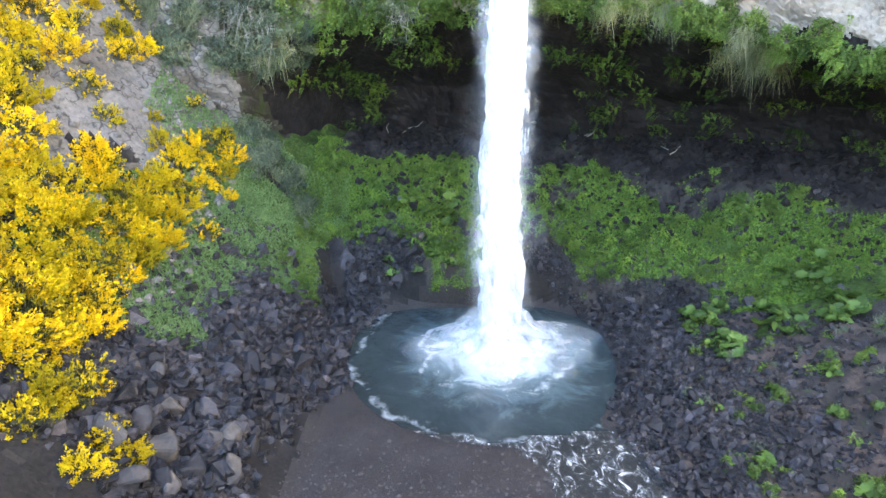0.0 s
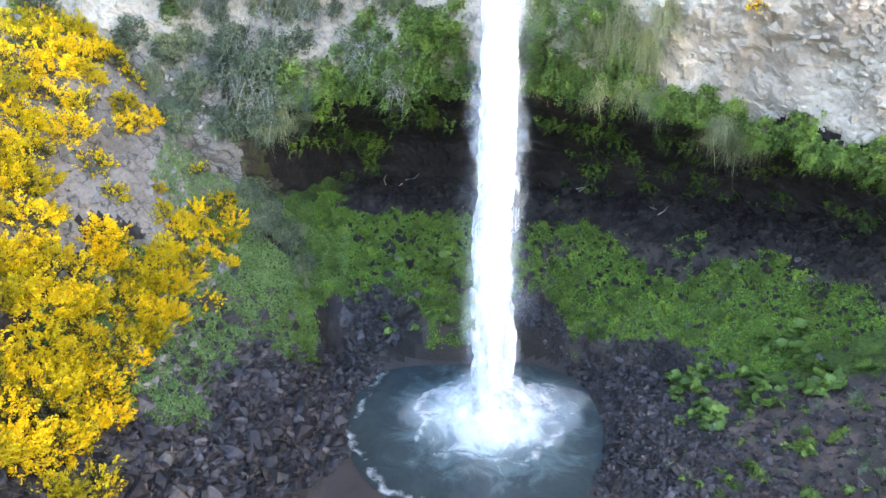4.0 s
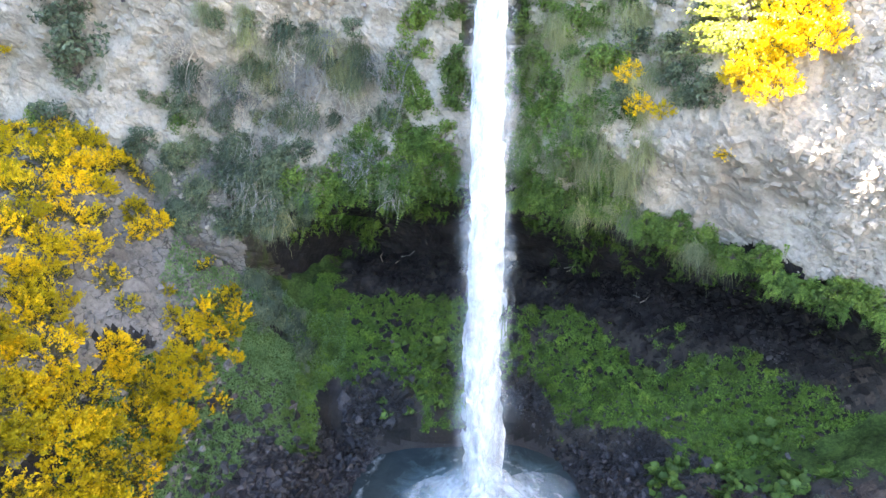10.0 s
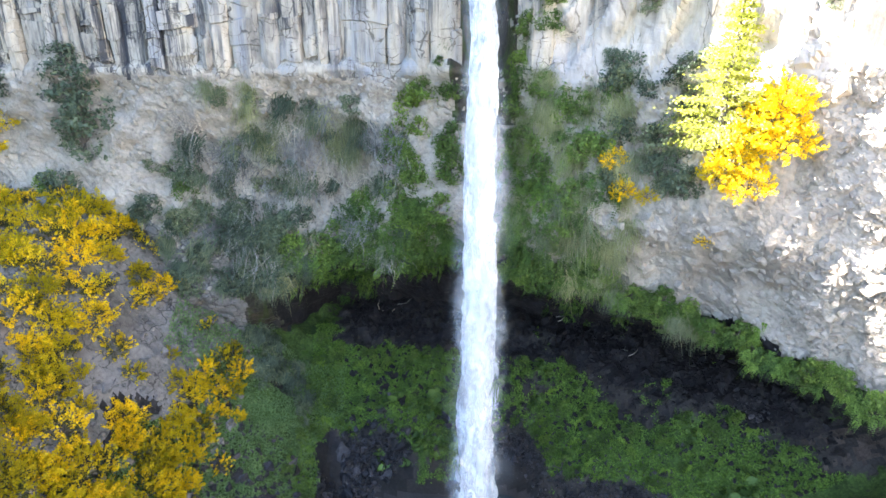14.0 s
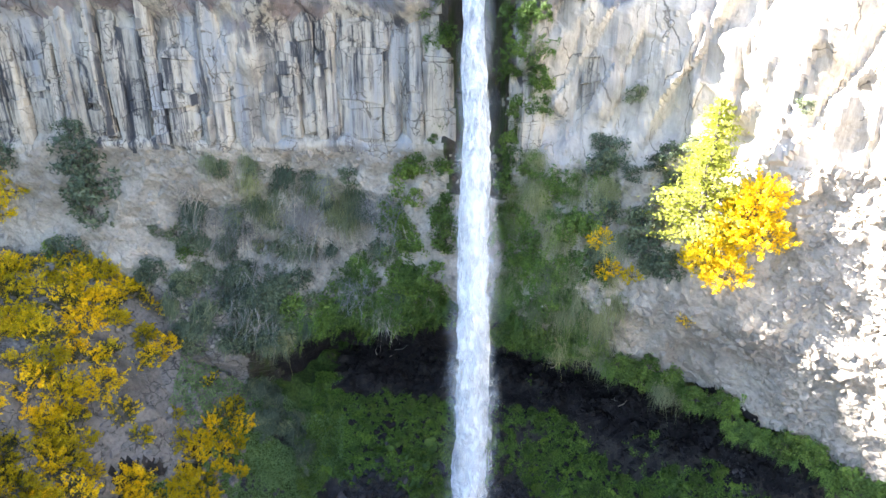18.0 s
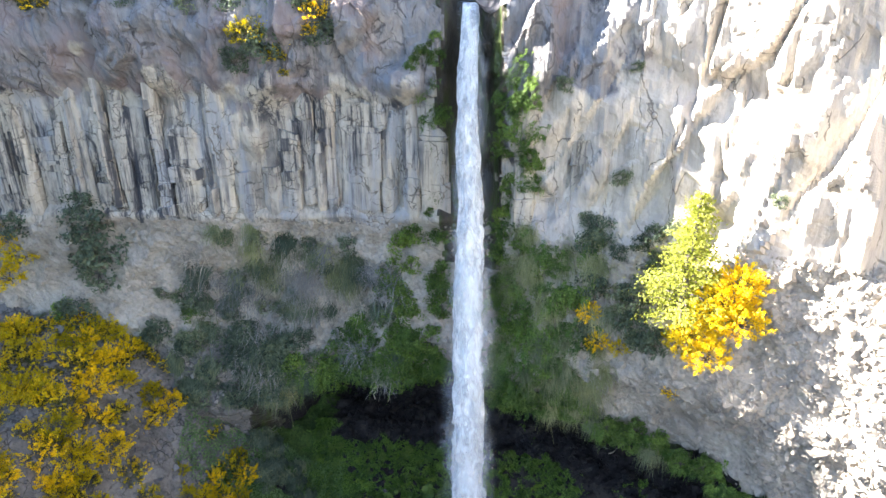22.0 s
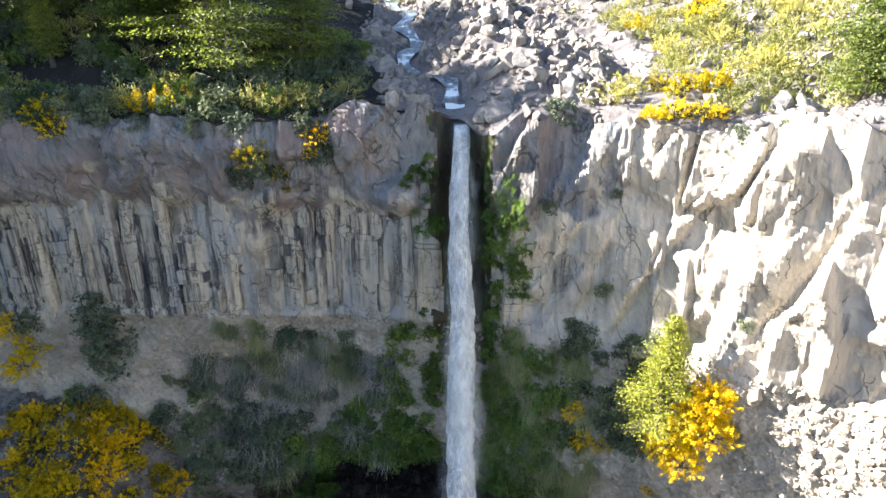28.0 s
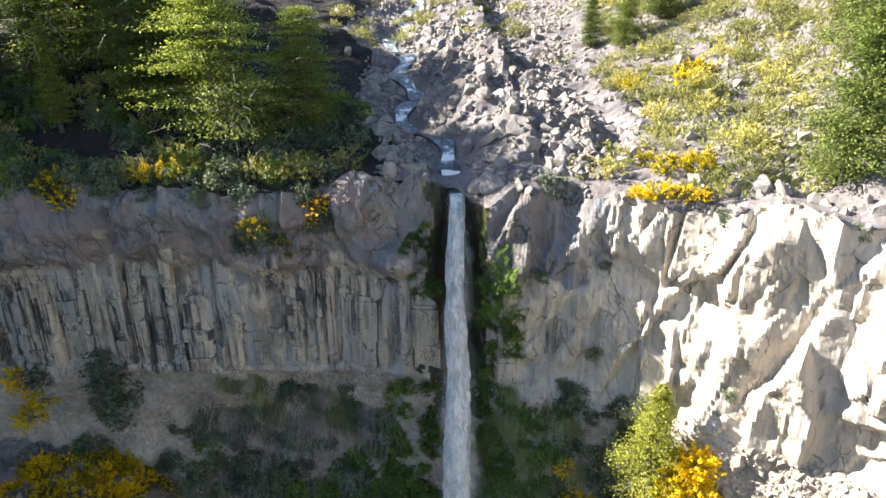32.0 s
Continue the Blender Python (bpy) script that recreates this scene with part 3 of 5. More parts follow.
foam_near = maths(nt, "MULTIPLY", foam, ramp(nt, [(0.25, (1, 1, 1)), (0.55, (0, 0, 0))], maths(nt, "DIVIDE", dist, 9.0)))
col = mix(nt, foam_near, col, (0.8, 0.84, 0.85))
ring = ramp(nt, [(0.40, (0, 0, 0)), (0.43, (0.5, 0.5, 0.5)), (0.46, (0, 0, 0)), (0.80, (0, 0, 0)), (0.84, (0.45, 0.45, 0.45)), (0.87, (0, 0, 0))], maths(nt, "DIVIDE", maths(nt, "ADD", vm.outputs["Value"], maths(nt, "MULTIPLY", maths(nt, "SUBTRACT", noise_node(nt, 0.35, 3, 0.55), 0.5), 3.0)), 9.0))
broken = ramp(nt, [(0.45, (0, 0, 0)), (0.6, (1, 1, 1))], noise_node(nt, 0.8, 4, 0.7))
col = mix(nt, maths(nt, "MULTIPLY", ring, broken), col, (0.75, 0.8, 0.82))
nt.links.new(col, bsdf.inputs["Base Color"])
nt.links.new(ramp(nt, [(0.0, (0.7, 0.7, 0.7)), (0.5, (0.1, 0.1, 0.1))], maths(nt, "DIVIDE", dist, 9.0)), bsdf.inputs["Roughness"])
bump(nt, bsdf, noise_node(nt, 3.0, 4, 0.6), 0.5, 0.08)
M_POOL = m


wx, wy = axis((-8, 15, 0.25)), np.concatenate([np.linspace(-60, 8, 30), np.arange(8.25, 37, 0.25)])


def water_points(x, y):
    p = np.stack([x, y, 0 * x], 1)
    d = np.hypot(x - 2.9, y - FALL_Y)
    z = 0.02 + 0.14 * np.exp(-(d / 2.4) ** 2) * (1 + fbm(p * 1.6, 3, 5)) + 0.03 * np.sin(d * 3.0) * np.exp(-d / 5)
    return np.stack([x, y, z + 0.03 * fbm(p * 1.5, 3, 7) * (y < 21)], 1)


m, nt, bsdf = base_material("white_water", 0.55)
n1 = noise_node(nt, 1.5, 6, 0.75, (1.3, 0.9, 1), 1.6)
nt.links.new(ramp(nt, [(0.5, (0.026, 0.027, 0.026)), (0.57, (0.12, 0.13, 0.13)), (0.66, (0.75, 0.78, 0.8))], n1), bsdf.inputs["Base Color"])
bump(nt, bsdf, n1, 0.8, 0.15)
M_RAPID = m

m, nt, bsdf = base_material("brook_water", 0.3)
n1 = noise_node(nt, 0.9, 5, 0.7, (1.6, 0.5, 0.5), 0.8)
slope = nt.nodes.new("ShaderNodeNewGeometry").outputs["True Normal"]
sep = nt.nodes.new("ShaderNodeSeparateXYZ")
nt.links.new(slope, sep.inputs[0])
steep = maths(nt, "MULTIPLY", maths(nt, "SUBTRACT", 1.0, sep.outputs[2]), 3.2)
nt.links.new(ramp(nt, [(0.55, (0.045, 0.055, 0.068)), (0.78, (0.2, 0.25, 0.28)), (0.98, (0.85, 0.88, 0.9))], maths(nt, "ADD", n1, steep)), bsdf.inputs["Base Color"])
bump(nt, bsdf, n1, 0.6, 0.1)
M_BROOK = m

m, nt, bsdf = base_material("falling_water", 0.6)
n1 = noise_node(nt, 1.2, 5, 0.65, (2.2, 2.2, 0.5), 0.6)
n2 = noise_node(nt, 4.6, 6, 0.72, (1.5, 1.5, 0.6), 0.8)
nt.links.new(ramp(nt, [(0.40, (0.17, 0.185, 0.2)), (0.475, (0.47, 0.495, 0.52)), (0.55, (0.87, 0.885, 0.9))], mix(nt, 0.5, n1, n2)), bsdf.inputs["Base Color"])
tr = nt.nodes.new("ShaderNodeBsdfTranslucent")
tr.inputs[0].default_value = (0.86, 0.875, 0.89, 1)
ms = nt.nodes.new("ShaderNodeMixShader")
ms.inputs[0].default_value = 0.25
nt.links.new(bsdf.outputs[0], ms.inputs[1])
nt.links.new(tr.outputs[0], ms.inputs[2])
nt.links.new(ms.outputs[0], nt.nodes["Material Output"].inputs[0])
bump(nt, bsdf, n2, 0.6, 0.12)
M_FALL = m


def veil_material(name, density, stretch=(1, 1, 0.45), scale=0.7, low=0.3, wide=0.45):
    m, nt, bsdf = base_material(name, 0.9)
    bsdf.inputs["Base Color"].default_value = (0.86, 0.9, 0.93, 1)
    n1 = noise_node(nt, scale, 5, 0.65, stretch, 0.6)
    uvn = nt.nodes.new("ShaderNodeAttribute")
    uvn.attribute_name = "thin"
    al = maths(nt, "MULTIPLY", ramp(nt, [(low, (0, 0, 0)), (low + wide, (1, 1, 1))], n1), maths(nt, "MULTIPLY", uvn.outputs["Fac"], density))
    tp = nt.nodes.new("ShaderNodeBsdfTransparent")
    ms = nt.nodes.new("ShaderNodeMixShader")
    nt.links.new(al, ms.inputs[0])
    nt.links.new(tp.outputs[0], ms.inputs[1])
    nt.links.new(bsdf.outputs[0], ms.inputs[2])
    nt.links.new(ms.outputs[0], nt.nodes["Material Output"].inputs[0])
    return m


M_VEIL = veil_material("spray_veil", 1.0, (1, 1, 0.5), 0.8)
M_STREAK = veil_material("streaming_water", 1.45, (2.0, 2.0, 0.62), 1.5, 0.36, 0.26)


def fall_line(z):
    """Centre of the falling water at height z: it shoots out of the slot and drops."""
    drop = np.clip(LIP_Z - z, 0, 60) / LIP_Z
    return LIP_X - 0.25 * drop, LIP_Y - (LIP_Y - FALL_Y) * np.sqrt(drop)


def fall_width(z):
    drop = np.clip(LIP_Z - z, 0, 60) / LIP_Z
    return 0.56 + 0.95 * drop ** 0.7


def fall_tube(k, zs, ang):
    """One sheath of the fall, k 0 (core) to 1 (outer)."""
    cx, cy = fall_line(zs)
    w = fall_width(zs) * (0.70 + 0.58 * k)
    p = np.stack([np.cos(ang) * 1.3, np.sin(ang) * 1.3, zs * 0.5], 1)
    q = np.stack([np.cos(ang) * 5, np.sin(ang) * 5, zs * 1.4], 1)
    lump = 1 + (0.15 + 0.08 * k) * fbm(p + 40 * k, 4, 200 + int(9 * k)) + 0.11 * fbm(q + 11 * k, 3, 220)
    sway = 0.12 * np.sin(zs * 0.5 + k * 3)
    return np.stack([cx + sway + w * lump * np.cos(ang), cy + 0.55 * w * lump * np.sin(ang), zs + 0.0 * ang], 1)


waterfall = tagged(new("waterfall"), "white waterfall plunging from a notch in the cliff into a pool", "waterfall")
me, _ = sheet("falling_water", lambda u, v: fall_tube(0.0, u, v), np.linspace(0.0, LIP_Z, 640), np.linspace(0, 2 * math.pi, 73), True)
part("falling_water", me, M_FALL, waterfall)


def thin_attr(me, values):
    a = me.attributes.new("thin", "FLOAT", "POINT")
    a.data.foreach_set("value", np.asarray(values, np.float32))


def soft(ang, power):
    """1 in the middle of a sheath, 0 at its edges."""
    return np.clip(1 - np.abs(np.cos(ang)), 0, 1) ** power


# two sheaths of broken water and drifting spray, thin at their edges
for k, thick, power, mat in ((0.74, 0.72, 1.2, M_STREAK), (1.5, 0.5, 2.2, M_VEIL)):
    zs, an = np.linspace(0.3, LIP_Z, 240), np.linspace(math.pi, math.pi * 2, 33)
    me, co = sheet("water_veil", lambda u, v, k=k: fall_tube(k, u, v), zs, an, True)
    thin_attr(me, np.outer(thick * (0.45 + 0.55 * sstep(36, 18, zs)) * sstep(0.3, 2.5, zs), soft(an, power)).ravel())
    part("water_veil", me, mat, waterfall, "thin drifting spray")


# bursts of spray at the foot
for k, (h, w, dense) in enumerate(((2.6, 1.9, 1.4), (1.3, 5.4, 0.75), (2.2, 3.6, 0.4))):
    t = np.linspace(0, 1, 30)
    an = np.linspace(math.pi * 0.85, math.pi * 2.15, 37)

    def burst(u, v, h=h, w=w, k=k):
        r = w * (0.12 + 0.88 * u ** 0.8)
        p = np.stack([np.cos(v), np.sin(v), u], 1) * 1.6
        l = 1 + 0.3 * fbm(p + 5 * k, 3, 300 + k)
        return np.stack([2.9 + r * l * np.cos(v), FALL_Y - 0.2 + r * l * np.sin(v), 0.08 + h * (1 - u) ** 1.5 * l], 1)

    me, co = sheet("splash", burst, t, an, True)
    thin_attr(me, dense * np.repeat(sstep(1.0, 0.15, t) * (sstep(0.0, 0.35, t) if k == 0 else 1), len(an)))
    part("splash", me, M_VEIL, waterfall, "white splash of spray")


me, co = sheet("pool_water", water_points, wx, wy, True)
w3 = co.reshape(len(wx), len(wy), 3)
mid = (w3[:-1, :-1] + w3[1:, 1:]).reshape(-1, 3) / 2
set_materials(me, [M_POOL, M_RAPID], np.where(mid[:, 1] + 0.5 * vnoise(mid, 3) < 20.2, 1, 0))
tagged(new("pool_water", me), "dark blue-grey plunge pool churned white, draining over gravel", "water", kind="structure")


def brook_points(u, v):
    x = stream_x(u) + v * (0.34 + 0.006 * (u - 34) + 0.34 * np.sin(u * 0.9) ** 2)
    z = plateau_z(stream_x(u), u, False) + 0.28
    z = np.where(u < 36, LIP_Z + 0.05 + 0.12 * (u - 34), z)
    p = np.stack([x, u, 0 * x], 1)
    return np.stack([x, u, z + 0.06 * fbm(p * 1.2, 3, 9)], 1)


me, _ = sheet("brook", brook_points, np.arange(34.0, 110, 0.25), np.linspace(-1, 1, 12), True)
me.materials.append(M_BROOK)
tagged(new("brook_water", me), "narrow tumbling brook above the fall", "water", kind="structure")


# ---- makers of rocks and plants ----
def unit(a):
    return a / (np.linalg.norm(a, axis=-1, keepdims=True) + 1e-9)


def leaf_quads(c, d, n, length, width):
    """One pointed leaf at each place c, along d, facing n."""
    k = len(c)
    length, width = np.broadcast_to(length, k)[:, None], np.broadcast_to(width, k)[:, None]
    side = unit(np.cross(d, n))
    bend = 0.12 * length * unit(np.cross(side, d))
    v = np.stack([c - d * length / 2, c + side * width / 2 + bend, c + d * length / 2, c - side * width / 2 + bend], 1).reshape(-1, 3)
    return v, np.arange(4 * k).reshape(-1, 4)


def ribbons(base, d, length, width, sag, segs=4, seed=0):
    """Narrow drooping blades or fronds."""
    k = len(base)
    rng = np.random.default_rng(seed)
    length, width, sag = (np.broadcast_to(a, k)[:, None, None] for a in (length, width, sag))
    t = np.linspace(0, 1, segs + 1)[None, :, None]
    path = base[:, None] + d[:, None] * length * t
    path = path - np.array([0, 0, 1.0]) * sag * length * t ** 2
    side = unit(np.cross(d, rng.normal(size=(k, 3)) * 0.5 + (0, 0, 1)))[:, None]
    w = width * (1 - 0.85 * t) * 0.5
    v = np.stack([path - side * w, path + side * w], 2).reshape(-1, 3)
    i = (np.arange(k)[:, None] * (segs + 1) + np.arange(segs)[None]).reshape(-1) * 2
    return v, np.stack([i, i + 1, i + 3, i + 2], 1)


def join(*pieces):
    vs, fs, n = [], [], 0
    for v, f in pieces:
        vs.append(v)
        fs.append(f + n)
        n += len(v)
    return np.concatenate(vs), np.concatenate(fs)


def limb(path, r0, r1, sides=6):
    """A tapered bough along a path."""
    path = np.asarray(path, float)
    d = unit(np.gradient(path, axis=0))
    a = unit(np.cross(d, (0.31, 0.77, 0.21)))
    b = np.cross(d, a)
    r = np.linspace(r0, r1, len(path))[:, None, None]
    an = np.linspace(0, 2 * math.pi, sides, endpoint=False)[None, :, None]
    v = path[:, None] + r * (np.cos(an) * a[:, None] + np.sin(an) * b[:, None])
    return v.reshape(-1, 3), grid_faces(len(path), sides, True)


def hemi(rng, k, low=-0.1):
    """Random directions over the upper half."""
    z = rng.uniform(low, 1, k)
    a = rng.uniform(0, 2 * math.pi, k)
    r = np.sqrt(1 - z * z)
    return np.stack([r * np.cos(a), r * np.sin(a), z], 1)


def place(x, y, z, turn=0.0, size=1.0, lean=(0, 0)):
    return Matrix.Translation((x, y, z)) @ Euler((lean[0], lean[1], turn)).to_matrix().to_4x4() @ Matrix.Diagonal((size, size, size, 1))


def put(first, m):
    """A copy of a thing at the pose and size m."""
    ob = copy_thing(first, m)
    ob.matrix_basis = m
    return ob


def settle(kinds):
    """Drop the models from which copies were made."""
    for ob in kinds:
        for o in (*ob.children_recursive, ob):
            bpy.data.objects.remove(o)


M_BLOSSOM = leaf_material("yellow_blossom", (0.42, 0.28, 0.004), (0.72, 0.53, 0.008), (0.84, 0.68, 0.025), 0.6, 0.3)
M_BROOM = leaf_material("broom_green", (0.03, 0.038, 0.012), (0.07, 0.08, 0.024), (0.14, 0.13, 0.04), 0.6, 0.15)
M_TWIG = leaf_material("dry_twig", (0.18, 0.165, 0.155), (0.32, 0.30, 0.285), (0.46, 0.44, 0.42), 0.8, 0.0)
M_BUSH = leaf_material("bush_green", (0.04, 0.075, 0.015), (0.115, 0.19, 0.04), (0.23, 0.34, 0.08), 0.5, 0.25)
M_FERN = leaf_material("fern_green", (0.03, 0.065, 0.012), (0.10, 0.18, 0.035), (0.22, 0.34, 0.075), 0.5, 0.25)
M_SCRUB = leaf_material("scrub_green", (0.05, 0.072, 0.045), (0.125, 0.16, 0.10), (0.23, 0.27, 0.18), 0.6, 0.2)
M_SEDGE = leaf_material("hanging_grass", (0.10, 0.125, 0.055), (0.21, 0.235, 0.125), (0.36, 0.375, 0.23), 0.6, 0.25)
M_MOSS = leaf_material("moss_green", (0.05, 0.10, 0.018), (0.14, 0.245, 0.04), (0.25, 0.38, 0.075), 0.6, 0.25)
M_PALEGRASS = leaf_material("pale_grass", (0.10, 0.18, 0.06), (0.20, 0.31, 0.12), (0.31, 0.43, 0.19), 0.6, 0.25)
M_BIGLEAF = leaf_material("big_leaf_green", (0.035, 0.075, 0.016), (0.085, 0.155, 0.035), (0.15, 0.24, 0.06), 0.5, 0.25)
M_BEECH = leaf_material("beech_leaf", (0.11, 0.14, 0.022), (0.27, 0.31, 0.055), (0.46, 0.48, 0.11), 0.5, 0.5)
M_DARK_BEECH = leaf_material("dark_beech_leaf", (0.07, 0.10, 0.018), (0.25, 0.31, 0.05), (0.52, 0.58, 0.11), 0.5, 0.45)
M_CONIFER = leaf_material("conifer_needles", (0.04, 0.065, 0.016), (0.13, 0.175, 0.038), (0.29, 0.35, 0.08), 0.55, 0.3)
M_OLIVE = leaf_material("olive_broom", (0.20, 0.205, 0.06), (0.36, 0.36, 0.12), (0.52, 0.49, 0.2), 0.6, 0.3)
M_BARK = rock_material("bark", (0.05, 0.042, 0.036), (0.11, 0.095, 0.085), (0.2, 0.18, 0.16), 2.0, (1, 1, 0.3), 14.0)


def make_broom(seed, bloom=1.0, olive=False, k=64, q=38):
    """A broom shrub, about a metre in radius: stems, green shoots and sprays of yellow flowers."""
    rng = np.random.default_rng(seed)
    ob = new("olive_shrub" if olive else "broom_shrub")
    d = hemi(rng, k, -0.05)
    reach = rng.uniform(0.7, 1.15, k) * (0.85 + 0.3 * rng.random(k))
    base = d * rng.uniform(0.3, 0.6, (k, 1)) * (1, 1, 0.9)
    tip = d * reach[:, None] * (1, 1, 0.95) + (0, 0, 0.12)
    stems = [limb(np.stack([np.zeros(3), b * 0.6, b, t]), 0.025, 0.006, 4) for b, t in zip(base[:12], tip[:12])]
    part("stem_frame", mesh_np("stem_frame", *join(*stems)), M_BARK, ob)
    u = rng.random((k, q, 1))
    axis_ = unit(tip - base)[:, None]
    c = base[:, None] + (tip - base)[:, None] * (0.25 + 0.8 * u) + rng.normal(size=(k, q, 3)) * (0.085 - 0.05 * u)
    dirs = unit(axis_ + rng.normal(size=(k, q, 3)) * 0.45)
    nrm = unit(d[:, None] + rng.normal(size=(k, q, 3)) * 0.6)
    rank = rng.random((k, 1, 1)) * 0.35 + 0.65 * u
    flower = (rank > 1 - 0.80 * bloom)[..., 0]
    size = rng.uniform(0.07, 0.125, (k, q)) * (38 / q) ** 0.5
    v, f = leaf_quads(c[flower], dirs[flower], nrm[flower], size[flower], size[flower] * 0.62)
    g = ~flower
    foliage = part("foliage", mesh_np("foliage", *leaf_quads(c[g], dirs[g], nrm[g], size[g] * 1.35, size[g] * 0.3)), M_OLIVE if olive else M_BROOM, ob)
    if bloom > 0:
        part("blossom", mesh_np("blossom", v, f), M_BLOSSOM, foliage, "bright yellow flowers")
    return ob


def make_fern(seed, material, count=34, length=0.6, droop=0.75, name="hanging_fern"):
    """A clump of arching fronds that hang from a wall; it grows towards -y."""
    rng = np.random.default_rng(seed)
    ob = new(name)
    base = rng.normal(size=(count, 3)) * (0.42, 0.07, 0.34)
    d = unit(np.stack([rng.normal(0, 0.55, count), -rng.uniform(0.5, 1.2, count), rng.normal(0.2, 0.35, count)], 1))
    L = rng.uniform(0.6, 1.15, count) * length
    q = 10
    t = np.linspace(0.08, 1, q)[None, :, None]
    path = base[:, None] + d[:, None] * L[:, None, None] * t - np.array([0, 0, 1.0]) * droop * L[:, None, None] * t ** 2
    tang = unit(d[:, None] - np.array([0, 0, 2.0]) * droop * t)
    side = unit(np.cross(d, (0, 0, 1.0)))[:, None] * np.ones((1, q, 1))
    w = L[:, None] * 0.30 * (1 - t[..., 0] * 0.75)
    pieces = []
    for sg in (-1, 1):
        dd = unit(sg * side + 0.5 * tang + rng.normal(size=(count, q, 3)) * 0.18)
        c = path + dd * w[..., None] * 0.5
        nn = unit(np.cross(dd, tang) + rng.normal(size=(count, q, 3)) * 0.2)
        pieces.append(leaf_quads(c.reshape(-1, 3), dd.reshape(-1, 3), nn.reshape(-1, 3), w.ravel() * 1.05, w.ravel() * 0.62))
    part("frond_mass", mesh_np("frond_mass", *join(*pieces)), material, ob)
    return ob


def make_strands(seed, material, name, count=260, length=1.0, width=0.03, out=0.5, sag=1.4, part_name="strands"):
    """Long drooping strands of grass or dead twigs that hang from a wall towards -y."""
    rng = np.random.default_rng(seed)
    ob = new(name)
    base = rng.normal(size=(count, 3)) * (0.38, 0.08, 0.30)
    d = unit(np.stack([rng.normal(0, 0.5, count), -rng.uniform(0.3, 1.0, count) * out - 0.1, rng.normal(0.3, 0.4, count)], 1))
    v, f = ribbons(base, d, rng.uniform(0.5, 1.1, count) * length, rng.uniform(0.6, 1.3, count) * width, sag * rng.uniform(0.5, 1.2, count), 3, seed)
    part(part_name, mesh_np(part_name, v, f), material, ob)
    return ob


def make_shrub(seed, material, name="shrub", leaf=0.115, count=900, twigs=True):
    """A dense leafy shrub, about a metre in radius, of uneven lobes."""
    rng = np.random.default_rng(seed)
    ob = new(name)
    lobes = 26
    d = hemi(rng, lobes, -0.4)
    cen = d * rng.uniform(0.35, 0.85, (lobes, 1)) * (1, 1, 1.05)
    if twigs:
        part("branch_frame", mesh_np("branch_frame", *join(*[limb(np.stack([np.zeros(3), c * 0.5 + (0, 0, 0.05), c]), 0.035, 0.008, 4) for c in cen[::2]])), M_BARK, ob)
    w = rng.integers(0, lobes, count)
    e = unit(rng.normal(size=(count, 3)))
    c = cen[w] + e * (0.26 * rng.uniform(0.5, 1.15, (count, 1)))
    dirs = unit(rng.normal(size=(count, 3)) + d[w] * 0.4 - (0, 0, 0.2))
    n = unit(e + d[w] * 0.5 + rng.normal(size=(count, 3)) * 0.4)
    s = rng.uniform(0.7, 1.3, count) * leaf
    part("foliage", mesh_np("foliage", *leaf_quads(c, dirs, n, s * 1.3, s * 0.75)), material, ob)
    return ob


def make_big_leaf(seed):
    """A plant of broad, lobed, wavy leaves on short stalks."""
    rng = np.random.default_rng(seed)
    ob = new("giant_rhubarb")
    stalks = []
    for k in range(13):
        a, r = rng.uniform(0, 2 * math.pi), rng.uniform(0.15, 0.85)
        at = np.array([r * math.cos(a), r * math.sin(a), rng.uniform(0.35, 0.75) - 0.25 * r])
        stalks.append(limb(np.stack([np.zeros(3), at * (0.5, 0.5, 0.7), at]), 0.03, 0.015, 4))
        R = rng.uniform(0.24, 0.42)
        an = np.linspace(0, 2 * math.pi, 29)[:-1]
        rr = R * (1 - 0.16 * np.abs(np.sin(an * 3.5)) + 0.05 * rng.normal(size=28))
        v = [[0, 0, 0]] + [[0.5 * p * math.cos(q), 0.5 * p * math.sin(q), 0.05 * R] for p, q in zip(rr, an)] + [[p * math.cos(q), p * math.sin(q), 0.22 * R + 0.06 * R * math.sin(7 * q)] for p, q in zip(rr, an)]
        f = []
        for i in range(28):
            j = (i + 1) % 28
            f += [(0, 1 + i, 1 + j, 1 + j), (1 + i, 29 + i, 29 + j, 1 + j)]
        bm = bmesh.new()
        vs = [bm.verts.new(p) for p in v]
        for q in f:
            bm.faces.new([vs[i] for i in dict.fromkeys(q)])
        bm.transform(Matrix.Translation(at) @ Euler((rng.normal(0, 0.3) + 0.35, rng.normal(0, 0.35), a)).to_matrix().to_4x4())
        part("leaf", bm, M_BIGLEAF, ob)
    part("stalk_frame", mesh_np("stalk_frame", *join(*stalks)), M_BIGLEAF, ob)
    return ob


